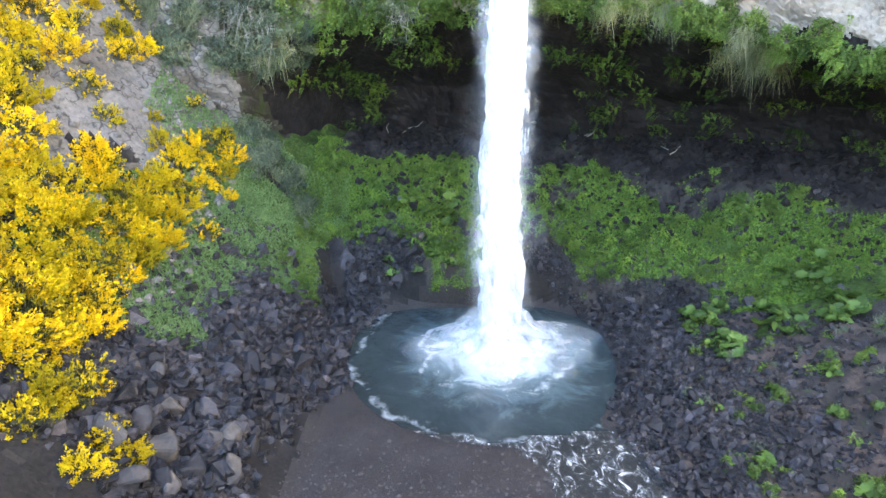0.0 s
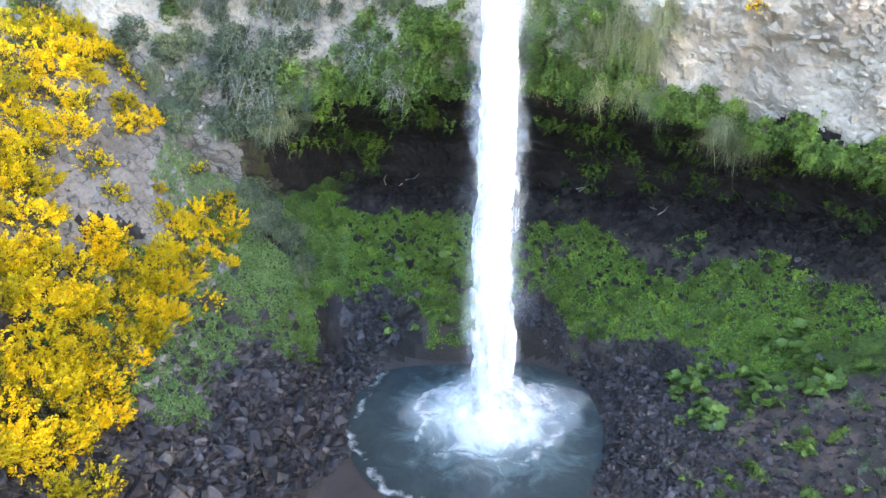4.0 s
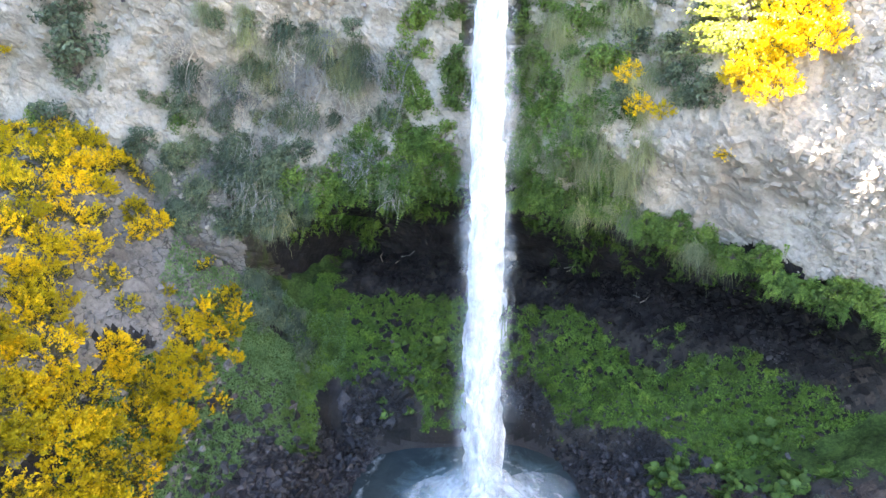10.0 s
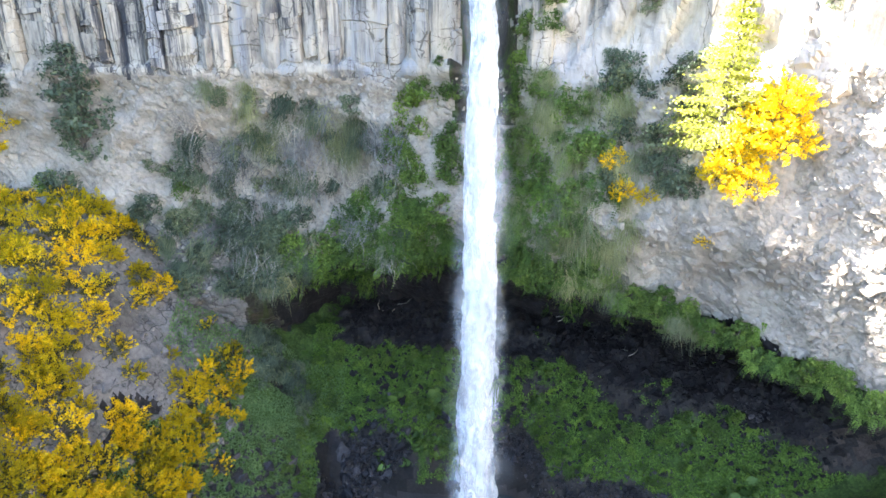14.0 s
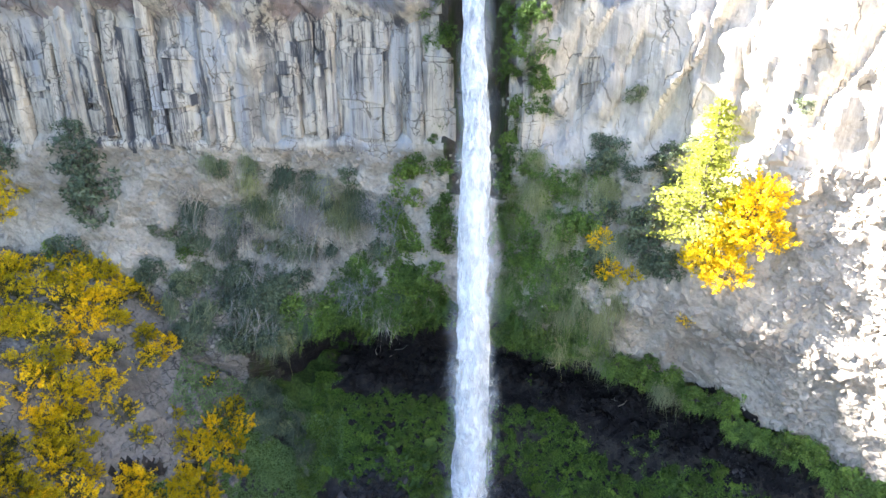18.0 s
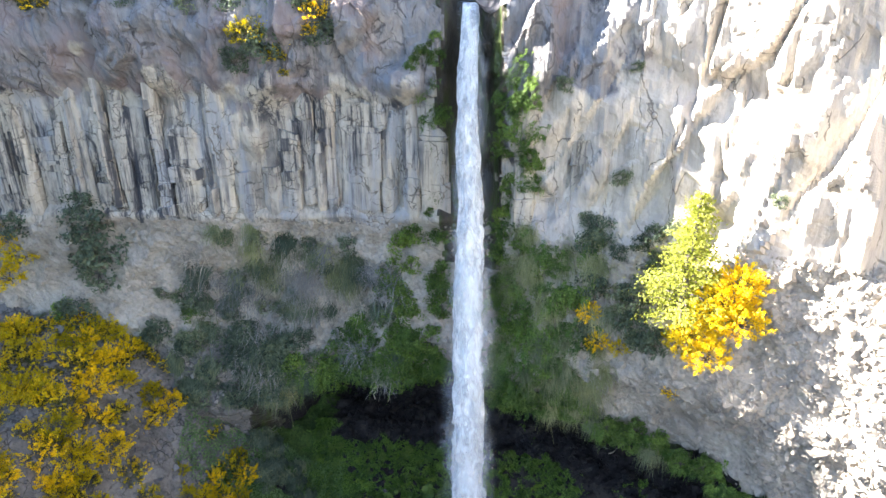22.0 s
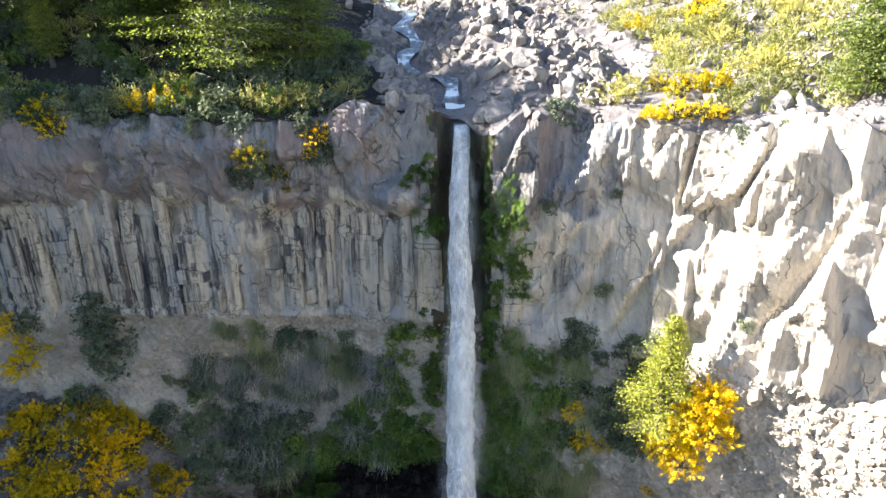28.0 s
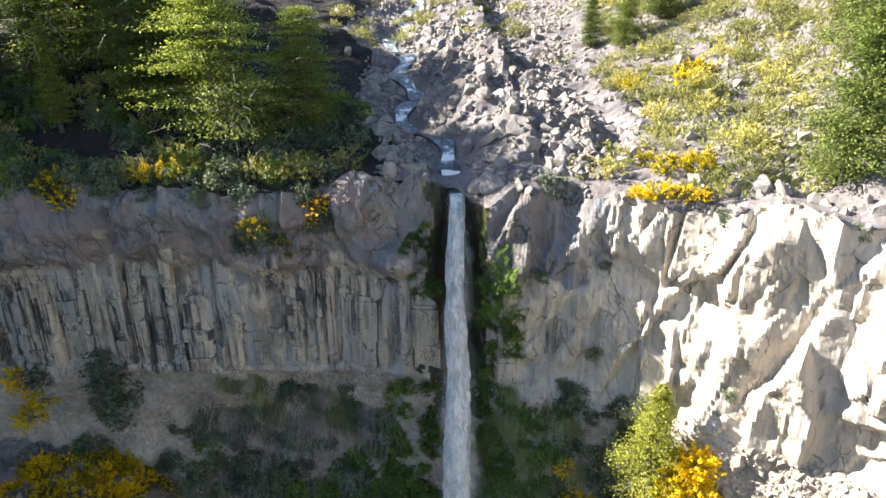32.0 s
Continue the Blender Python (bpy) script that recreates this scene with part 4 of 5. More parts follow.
def make_tree(seed, height, radius, material, name, cone=0.5, layers=60, leaves=150, leaf=0.17, flat=0.28, start=0.12, bare=0):
    """A tree: tapered trunk, limbs, and a crown of leaf sprays in uneven layers with gaps."""
    rng = np.random.default_rng(seed)
    ob = new(name)
    top = np.array([rng.normal(0, 0.03), rng.normal(0, 0.03), 1.0]) * height
    bend = rng.normal(size=(7, 3)) * 0.012 * height * np.array([1, 1, 0])
    path = np.linspace(0, 1, 7)[:, None] * top + bend
    trunk = part("trunk", mesh_np("trunk", *limb(path, 0.02 * height + 0.05, 0.03, 8)), M_BARK, ob)
    limbs, cs, ds, ns = [], [], [], []
    wide = 0.5 + 0.5 * flat
    for k in range(layers):
        h = start + (1 - start) * (k + rng.random()) / layers
        prof = (1 - h) ** cone * min(1.0, (h - start + 0.10) / 0.18)
        r = radius * prof * rng.uniform(0.45, 1.18)
        a = k * 2.39996 + rng.normal(0, 0.35)
        root = path[0] + top * h * 0.97
        tipp = root + np.array([math.cos(a) * r, math.sin(a) * r, (0.10 - 0.28 * rng.random()) * r])
        mid_ = (root + tipp) / 2 + (0, 0, 0.08 * r)
        limbs.append(limb(np.stack([root, mid_, tipp]), 0.012 * height * (1 - h) + 0.02, 0.01, 4))
        q = int(leaves * (0.35 + 0.65 * prof))
        u = rng.beta(1.6, 1.0, (q, 1))
        spread = 0.24 * wide * radius * (0.5 + prof) * rng.normal(size=(q, 3)) * (1, 1, flat)
        cs.append(root + (tipp - root) * u + spread + (0, 0, 0.06 * radius) * np.sin(u * math.pi))
        out_ = unit(tipp - root)
        ds.append(unit(out_ + rng.normal(size=(q, 3)) * 0.6 - (0, 0, 0.15)))
        lean_ = rng.normal(size=3) * 0.35
        ns.append(unit(rng.normal(size=(q, 3)) * 0.55 + lean_ + (0, 0, 1)))
    for q in limbs[:24:3]:
        part("limb", mesh_np("limb", *q), M_BARK, trunk)
    part("limb_frame", mesh_np("limb_frame", *join(*[q for k, q in enumerate(limbs) if k >= 24 or k % 3])), M_BARK, ob)
    c, d, n = np.concatenate(cs), np.concatenate(ds), np.concatenate(ns)
    s = rng.uniform(0.7, 1.35, len(c)) * leaf
    part("crown", mesh_np("crown", *leaf_quads(c, d, n, s * 1.5, s * 0.8)), material, ob)
    if bare:
        base = rng.normal(size=(bare, 3)) * (0.4 * radius, 0.3 * radius, 0.12 * height) + (0.5 * radius, -0.7 * radius, 0.22 * height)
        d = unit(rng.normal(size=(bare, 3)) * (1, 1, 0.5) + (0.7, -0.6, -0.2))
        part("dead_brush", mesh_np("dead_brush", *ribbons(base, d, rng.uniform(0.6, 1.8, bare), 0.035, 0.25, 4, seed)), M_TWIG, ob, "bare grey twigs")
    return ob


def hull_rock(seed, points=15, stretch=(1, 0.85, 0.7)):
    """An angular boulder of about half a metre radius, with broken edges."""
    rng = np.random.default_rng(seed)
    bm = bmesh.new()
    pts = unit(rng.normal(size=(points, 3))) * rng.uniform(0.38, 0.55, (points, 1)) * np.array(stretch)
    for p in pts:
        bm.verts.new(p)
    bmesh.ops.convex_hull(bm, input=bm.verts)
    for v in [v for v in bm.verts if not v.link_faces]:
        bm.verts.remove(v)
    bmesh.ops.bevel(bm, geom=bm.edges[:], offset=0.03, segments=1, affect="EDGES")
    bmesh.ops.triangulate(bm, faces=bm.faces[:])
    return bm


def rock_arrays(seed, points=11):
    rng = np.random.default_rng(seed)
    bm = bmesh.new()
    for p in unit(rng.normal(size=(points, 3))) * rng.uniform(0.36, 0.55, (points, 1)) * (1, 0.85, 0.7):
        bm.verts.new(p)
    bmesh.ops.convex_hull(bm, input=bm.verts)
    for v in [v for v in bm.verts if not v.link_faces]:
        bm.verts.remove(v)
    bmesh.ops.triangulate(bm, faces=bm.faces[:])
    bm.verts.index_update()
    out = np.array([v.co for v in bm.verts]), np.array([[v.index for v in f.verts] for f in bm.faces])
    bm.free()
    return out


ROCK_KINDS = [rock_arrays(500 + k) for k in range(10)]


def rubble(name, pos, size, material, label, category, seed=0):
    """Many small stones in one mesh."""
    rng = np.random.default_rng(seed)
    vs, fs, n = [], [], 0
    kind = rng.integers(0, len(ROCK_KINDS), len(pos))
    for k, (rv, rf) in enumerate(ROCK_KINDS):
        sel = np.where(kind == k)[0]
        if not len(sel):
            continue
        q = unit(rng.normal(size=(len(sel), 4)))
        w, x, y, z = q.T
        R = np.array([[1 - 2 * (y * y + z * z), 2 * (x * y - z * w), 2 * (x * z + y * w)], [2 * (x * y + z * w), 1 - 2 * (x * x + z * z), 2 * (y * z - x * w)], [2 * (x * z - y * w), 2 * (y * z + x * w), 1 - 2 * (x * x + y * y)]]).transpose(2, 0, 1)
        v = np.einsum("kij,nj->kni", R, rv) * size[sel][:, None, None] + pos[sel][:, None]
        vs.append(v.reshape(-1, 3))
        fs.append((rf[None] + (np.arange(len(sel)) * len(rv))[:, None, None]).reshape(-1, 3) + n)
        n += v.shape[0] * v.shape[1]
    me = mesh_np(name, np.concatenate(vs), np.concatenate(fs))
    me.materials.append(material)
    return tagged(new(name, me), label, category, kind="stuff")


SCAN_V = np.linspace(0.0, 6.25, 125)


def on_cliff(x, z):
    """The place on the cliff's face at x and height z, and the way out of the rock."""
    s = np.interp(x, PLAN_X[1:-1], PLAN_S[1:-1])
    c = cliff_points(np.full(len(SCAN_V), s), SCAN_V)
    i = int(np.argmin(np.abs(c[:, 2] - z)))
    _, _, nx, ny = plan(np.array([s]))
    return c[i], math.atan2(-nx[0], ny[0])


# ---- basalt columns, each a piece of the cliff ----
rng = np.random.default_rng(7)


def column_mesh(width, depth, z0, z1, seed):
    r = np.random.default_rng(seed)
    joints = max(3, int((z1 - z0) / r.uniform(0.4, 0.95)))
    zs = np.sort(np.concatenate([[z0, z1], r.uniform(z0, z1, joints)]))
    ring = np.array([(-0.5, -0.30), (-0.26, -0.5), (0.24, -0.5), (0.5, -0.32), (0.5, 0.5), (-0.5, 0.5)]) + r.normal(0, 0.05, (6, 2))
    n = 6
    rows = []
    drift, wide = np.zeros(2), 1.0
    for k, z in enumerate(zs):
        inner = 0 < k < len(zs) - 1
        tilt = r.normal(0, 0.10, n)
        for e in ((-0.015, 0.015) if inner else (0,)):
            tip = 1.0 if inner else 0.78
            rows.append(np.concatenate([ring * (width, depth) * tip * wide + drift, (z + e + tilt * inner)[:, None] if inner else np.full((n, 1), z) + r.normal(0, 0.12, (n, 1))], 1))
            if e < 0:
                drift = np.clip(drift + r.normal(0, 0.08, 2) * (0.7, 1.5), -0.2, 0.2)
                wide = float(np.clip(wide + r.normal(0, 0.08), 0.8, 1.08))
    v = np.concatenate(rows)
    f = grid_faces(len(rows), n, True)
    me = mesh_np("rock_column", v, f)
    bm = bmesh.new()
    bm.from_mesh(me)
    bm.verts.ensure_lookup_table()
    m = len(rows) * n
    bm.faces.new([bm.verts[i] for i in range(n)])
    bm.faces.new([bm.verts[i] for i in range(m - n, m)])
    bmesh.ops.recalc_face_normals(bm, faces=bm.faces[:])
    bm.to_mesh(me)
    bm.free()
    return me


x = -31.0
while x < 0.9:
    w = 0.42 + rng.gamma(1.5, 0.42)
    s = np.interp(x + w / 2, PLAN_X[1:-1], PLAN_S[1:-1])
    px, py, nx, ny = (float(a[0]) for a in plan(np.array([s])))
    d = 0.75 + 0.7 * float(fbm(np.array([[px, py, 31]]) * 0.22, 3, 31)[0]) + rng.uniform(-0.08, 0.26)
    z0, z1 = 27.5 + abs(rng.normal(0, 0.5)), float(seam(np.array([x]))[0]) - 0.5 + rng.normal(0, 1.1)
    ob = part("rock_column", column_mesh(w * 1.02, 0.9, z0, z1, int(x * 100) % 9973), M_COLUMN, cliff_wall)
    ob.matrix_basis = place(px + nx * d, py + ny * d, 0, math.atan2(-nx, ny) + rng.normal(0, 0.12)) @ Matrix.Translation((0, 0, 31)) @ Euler((rng.normal(0, 0.012), rng.normal(0, 0.02), 0)).to_matrix().to_4x4() @ Matrix.Translation((0, 0, -31))
    x += w
x = 5.4
while x < 9.6:
    w = rng.uniform(0.8, 1.7)
    s = np.interp(x + w / 3, PLAN_X[1:-1], PLAN_S[1:-1])
    px, py, nx, ny = (float(a[0]) for a in plan(np.array([s])))
    d = 0.85 + 0.7 * float(fbm(np.array([[px, py, 32]]) * 0.22, 3, 31)[0]) + rng.uniform(-0.1, 0.6)
    z0, z1 = 28.7 + rng.normal(0, 0.6), float(seam(np.array([x]))[0]) - 1.0 + rng.normal(0, 1.4)
    ob = part("rock_column", column_mesh(w * 1.0, w * 1.2, z0, z1, int(x * 100) % 9973), M_COLUMN, cliff_wall)
    ob.matrix_basis = place(px + nx * d, py + ny * d, 0, math.atan2(-nx, ny) + rng.normal(0, 0.12)) @ Matrix.Translation((0, 0, 31)) @ Euler((rng.normal(0, 0.012), rng.normal(0, 0.02), 0)).to_matrix().to_4x4() @ Matrix.Translation((0, 0, -31))
    x += w * 0.8

# ---- broom on the slope ----
brooms = [tagged(make_broom(900 + k, b), "broom shrub thick with yellow flowers on the slope", "shrub", "brooms on the slope") for k, b in enumerate((1.0, 0.9, 0.72, 0.5))]
SLOPE_BROOM = [
    -18.9, 27.7, 1.2, -18.4, 30.1, 1.3, -17.8, 34.6, 1.0, -17.4, 29.7, 1.0, -17.5, 24.4, 1.4, -16.7, 23.8, 1.2, -16.2, 24.5, 1.3, -16.4, 27.5, 1.2,
    -15.6, 21.3, 1.4, -15.2, 23.3, 1.2, -15.3, 26.6, 1.1, -14.5, 28.9, 1.1, -14.2, 31.6, 1.0, -13.1, 35.4, 1.0, -13.6, 32.7, 0.8, -13.3, 29.6, 1.0,
    -12.1, 28.8, 0.8, -13.5, 25.7, 0.6, -15.1, 19.9, 1.3, -15.0, 21.4, 1.0, -14.3, 18.2, 1.2, -13.2, 20.6, 0.9, -12.5, 19.5, 0.8, -13.1, 16.4, 1.1]
SLOPE_BROOM_2 = [
    -13.0, 17.7, 0.8, -12.1, 15.4, 0.9, -11.2, 16.4, 0.6, -11.7, 13.9, 0.9, -11.6, 14.8, 0.8, -10.3, 15.1, 0.8, -9.7, 15.1, 0.7, -10.1, 13.6, 0.8,
    -15.6, 32.2, 0.6, -16.5, 29.5, 0.8, -21.2, 32.6, 1.3, -20.2, 32.1, 1.3, -20.7, 30.1, 1.4, -17.8, 34.4, 0.9, -18.6, 31.6, 1.1, -19.6, 30.4, 1.2,
    -17.4, 33.4, 1.2, -16.8, 34.9, 1.1, -13.5, 34.4, 1.2, -12.7, 33.4, 0.9, -14.1, 33.2, 1.0, -13.0, 31.4, 0.9, -12.4, 34.8, 1.0, -12.0, 31.8, 0.7,
    -19.6, 28.4, 1.3, -18.6, 25.6, 1.3, -20.6, 27.6, 1.2, -19.2, 26.6, 1.2, -17.4, 22.0, 1.3, -16.6, 20.0, 1.2, -20.4, 28.8, 1.3, -15.8, 18.0, 1.1]
SLOPE_BROOM_3 = [-14.2, 30.6, 1.1, -14.4, 29.2, 1.1, -13.6, 30.0, 1.0, -14.8, 27.8, 1.1, -13.8, 28.4, 0.9, -13.0, 32.4, 0.9, -14.9, 31.0, 0.9, -13.2, 27.0, 0.8]
rng = np.random.default_rng(8)
for x, y, r in np.array(SLOPE_BROOM + SLOPE_BROOM_2 + SLOPE_BROOM_3).reshape(-1, 3):
    z = float(ground_z(np.array([x]), np.array([y]))[0])
    put(brooms[int(rng.integers(0, 4)) if r > 0.7 else 0], place(x, y, z - 0.1, rng.uniform(0, 6.3), r, (0.0, -0.35)))
bx, by = rng.uniform(-28.0, -9.5, 900), rng.uniform(10.5, 36.5, 900)
bz = ground_z(bx, by)
clump = fbm(np.stack([bx, by, 0 * bx], 1) * 0.3, 2, 151)
edge_x = np.interp(by, [10, 16, 20, 25, 30, 35], [-10.0, -11.4, -12.9, -13.2, -12.6, -12.8])
ok = (bx < edge_x) & (bz < 20.5) & (clump > np.where(by < 22, -0.6, np.where(bx < -16.5, -0.35, -0.12))) & (np.hypot((bx + 15.4) / 1.7, (by - 33.2) / 2.6) > 1) & (np.hypot(bx + 17.4, by - 30.3) > 1.1)
for x, y, z in list(zip(bx[ok], by[ok], bz[ok]))[:290]:
    put(brooms[int(rng.integers(0, 4))], place(x, y, z - 0.15, rng.uniform(0, 6.3), rng.uniform(0.55, 1.25), (0.0, -0.35)))
WALL_BROOM = [-26.4, 26.3, 1.5, -25.4, 24.6, 1.2, -26.8, 23.0, 1.2, 16.1, 26.7, 1.0, 15.8, 25.9, 1.2, 16.4, 25.1, 1.0, 15.4, 25.0, 1.1, 15.0, 24.1, 1.0, 14.5, 23.6, 0.8, 15.6, 23.1, 0.9, 9.8, 23.7, 0.7, 10.4, 22.3, 0.7, 11.7, 22.1, 0.6, 14.4, 20.2, 0.45]
for x, z, r in np.array(WALL_BROOM).reshape(-1, 3):
    p, turn = on_cliff(x, z)
    if x > 14 and r > 0.7:
        p, r = p + (-0.35, -0.7, 0), 1.2 * r
    put(tagged(brooms[0 if r > 0.5 else 2], "broom shrub in full yellow flower on the cliff ledge"), place(*p, turn + rng.uniform(-0.4, 0.4), r, (0.5, 0)))

# ---- ferns, grasses and scrub on the wall ----
ferns = [tagged(make_fern(1000 + k, M_FERN), "bright green ferns hanging from the wet rock", "fern", "ferns on the cliff") for k in range(4)]
cave_ferns = [tagged(make_fern(1050 + k, M_FERN, 30, 0.55, name="cave_fern"), "green ferns hanging from the dark roof", "fern", "ferns under the overhang") for k in range(3)]
bank_ferns = [tagged(make_fern(1070 + k, M_MOSS, 26, 0.75, 0.6, "bank_fern"), "low bright green ferns on the mossy bank", "fern", "ferns on the bank") for k in range(2)]
sedges = [tagged(make_strands(1100 + k, M_SEDGE, "hanging_grass", 300, 1.0, 0.035), "pale grass hanging in long tufts from the cliff", "grass", "grass tufts on the cliff") for k in range(3)]
twigs = [tagged(make_strands(1200 + k, M_TWIG, "dry_scrub", 120, 1.1, 0.03, 0.8, 0.7, "twig_mass"), "grey tangle of dry hanging twigs", "scrub", "dry scrub on the cliff") for k in range(3)]
scrubs = [tagged(make_shrub(1300 + k, M_SCRUB, "cliff_shrub"), "grey-green leafy shrub clinging to the cliff", "shrub", "shrubs on the cliff") for k in range(3)]
hangers = [tagged(make_strands(1350 + k, M_SCRUB, "hanging_scrub", 240, 0.7, 0.075, 0.9, 0.8, "twig_mass"), "grey-green scrub drooping down the tuff", "scrub", "shrubs on the cliff") for k in range(3)]
greens = [tagged(make_shrub(1400 + k, M_BUSH, "leafy_bush", 0.125, 1000), "dense bright green leafy bush beside the fall", "bush", "bushes beside the fall") for k in range(2)]


def cover(kinds, n, x0, x1, z0, z1, size, seed, keep=None, lean=0.0):
    """Scatter plants over a stretch of the cliff's face."""
    r = np.random.default_rng(seed)
    for _ in range(n):
        x, z = r.uniform(x0, x1), r.uniform(z0, z1)
        if keep and not keep(x, z):
            continue
        p, turn = on_cliff(x, z)
        put(kinds[int(r.integers(0, len(kinds)))], place(*p, turn + r.normal(0, 0.25), size * r.uniform(0.7, 1.35), (lean, 0)))


def lip(x):
    return float(np.interp(x, [-12, -8, -4, 0, 5, 9, 12, 16, 20], [13.6, 15.3, 16.7, 16.4, 17.1, 17.0, 16.1, 14.9, 14.2]))


# curtain over the overhang, left of the water and right of it
cover(ferns + greens, 95, -9.0, 1.6, 16.0, 20.4, 1.05, 1, lambda x, z: z < lip(x) + 2.6 + 1.6 * math.sin(x * 1.1) + (2.5 if x > -2 else 0))
cover(ferns, 60, 4.4, 10.0, 16.6, 24.0, 1.0, 2, lambda x, z: z < 26 - (x - 4) * 1.1)
edge_r = np.random.default_rng(3)
for x in np.arange(4.8, 22.0, 0.17):
    p, turn = on_cliff(x, lip(x) + edge_r.uniform(-0.1, 0.7))
    out = np.array([math.sin(turn), -math.cos(turn), -0.6]) * edge_r.uniform(0.3, 1.0)
    put((greens + ferns + greens + sedges[:1])[int(edge_r.integers(0, 9))], place(*(p + out), turn + edge_r.normal(0, 0.3), edge_r.uniform(0.45, 0.95), (0.2, 0)))
cover(greens, 22, -2.4, 1.6, 19.0, 27.5, 0.95, 4)
cover(greens + scrubs[:1], 20, -5.0, 0.0, 18.0, 26.5, 0.75, 37, lambda x, z: z < 27 + 1.6 * (x - 0))
cover(greens, 20, 4.6, 8.6, 18.0, 27.5, 0.8, 5)
cover(sedges, 34, 5.2, 11.2, 18.5, 28.0, 0.85, 6)
cover(ferns, 34, 4.8, 10.0, 18.0, 28.0, 0.9, 31)
cover(sedges, 6, 12.8, 14.6, 13.6, 15.0, 0.9, 7)
cover(hangers, 46, -17.0, -0.6, 15.0, 26.0, 0.95, 32, lambda x, z: z < 26.5 - 0.25 * abs(x + 9))
cover(scrubs, 30, -17.0, -1.0, 15.0, 24.5, 0.95, 8, lambda x, z: z < 24.5 - 0.25 * abs(x + 9))
cover(twigs, 30, -16.0, -2.0, 15.5, 25.5, 1.35, 9)
cover(scrubs + hangers, 75, -20.5, -7.5, 13.0, 19.5, 1.0, 33, lambda x, z: x > -12.8 or math.sin(x * 3.1 + z * 1.7) > 0.75)
cover(greens, 10, 0.0, 1.5, 26.5, 38.0, 0.55, 34)
cover(greens + ferns, 22, 4.6, 6.2, 27.5, 37.5, 0.6, 35)
cover(scrubs, 16, -13.5, -9.5, 13.0, 18.5, 1.1, 10)
cover(scrubs + hangers + sedges[:1], 30, -12.8, -7.4, 14.0, 17.4, 0.85, 36)
cover(scrubs, 26, 9.0, 13.5, 22.5, 29.0, 0.9, 11)
cover(sedges, 16, -12.5, -3.5, 23.0, 27.2, 0.8, 12)
cover(ferns, 12, 4.6, 6.6, 27.5, 37.0, 0.8, 13)
cover(greens, 8, 4.9, 6.6, 29.0, 36.5, 0.6, 14)
cover(ferns, 8, 0.4, 1.6, 27.0, 36.0, 0.6, 15)


def roof_cover(kinds, n, x0, x1, v0, v1, size, seed):
    """Plants that hang from the roof and the inner walls of the overhang."""
    r = np.random.default_rng(seed)
    for _ in range(n):
        s = np.interp(r.uniform(x0, x1), PLAN_X[1:-1], PLAN_S[1:-1])
        c = cliff_points(np.array([s]), np.array([r.uniform(v0, v1)]))[0]
        _, _, nx, ny = plan(np.array([s]))
        put(kinds[int(r.integers(0, len(kinds)))], place(*c, math.atan2(-nx[0], ny[0]) + r.normal(0, 0.3), size * r.uniform(0.6, 1.3)))


roof_cover(cave_ferns, 30, -9.5, -5.6, 6.0, 8.3, 1.1, 21)
roof_cover(cave_ferns, 16, -4.2, 2.0, 6.0, 6.6, 0.9, 22)
roof_cover(cave_ferns, 30, 4.0, 22.0, 6.0, 6.5, 0.9, 23)
roof_cover(cave_ferns, 80, 5.0, 24.0, 6.4, 8.6, 0.9, 24)
WALL_SHRUBS = [-20.4, 28.4, 1.2, -20.3, 27.0, 1.8, -20.2, 25.4, 2.0, -21.0, 23.6, 2.0, -25.2, 19.6, 1.6, -24.0, 18.6, 1.4, -24.8, 27.0, 1.4, -22.6, 20.6, 1.5, -17.4, 19.5, 1.0, -17.0, 22.2, 0.6, -10.7, 20.7, 0.8, -14.9, 21.7, 1.1, -12.0, 26.2, 0.8,
               -10.1, 26.3, 0.8, -6.9, 25.7, 0.7, -4.4, 25.7, 0.8, 10.9, 30.9, 0.7, 7.8, 35.6, 0.6, 11.1, 36.4, 0.45, 16.8, 30.7, 0.5, -8.0, 37.6, 1.4, -9.6, 36.7, 1.0, -4.6, 38.0, 1.1]
for x, z, r in np.array(WALL_SHRUBS).reshape(-1, 3):
    p, turn = on_cliff(x, z)
    put(scrubs[int(rng.integers(0, 3))], place(*p, turn, r, (0.25, 0)))
for x, z, r in ((-23.6, 21.0, 0.8), (-23.5, 19.8, 1.2), (-23.8, 18.4, 1.5), (-22.8, 17.6, 1.3), (-24.4, 17.2, 1.4), (-12.6, 20.8, 0.5), (-15.2, 20.4, 0.9)):
    p, turn = on_cliff(x, z)
    put(greens[0 if r > 1 else 1], place(*p, turn, r, (0.25, 0)))
for x, z, r in ((-8.3, 38.0, 1.2), (-7.2, 36.9, 0.9), (-4.8, 39.0, 0.9), (-6.8, 36.1, 0.4), (-5.2, 38.2, 0.6), (-20.0, 40.2, 1.2), (-19.0, 39.6, 0.9)):
    p, turn = on_cliff(x, z)
    put(brooms[3], place(*p, turn, r, (0.4, 0)))

# bushes that crowd the rim
rim_r = np.random.default_rng(44)
for k in range(46):
    x = rim_r.uniform(-33, -2.6) if k % 8 else rim_r.uniform(6, 22)
    s0 = np.interp(x, PLAN_X[1:-1], PLAN_S[1:-1])
    c = cliff_points(np.array([s0]), np.array([rim_r.uniform(0.0, 0.35)]))[0]
    _, _, nx, ny = plan(np.array([s0]))
    put((scrubs + hangers + scrubs + greens[:1])[int(rim_r.integers(0, 10))], place(c[0] + nx[0] * 0.3, c[1] + ny[0] * 0.3, c[2] - 0.05, math.atan2(-nx[0], ny[0]), rim_r.uniform(0.3, 1.1), (0.3, 0)))

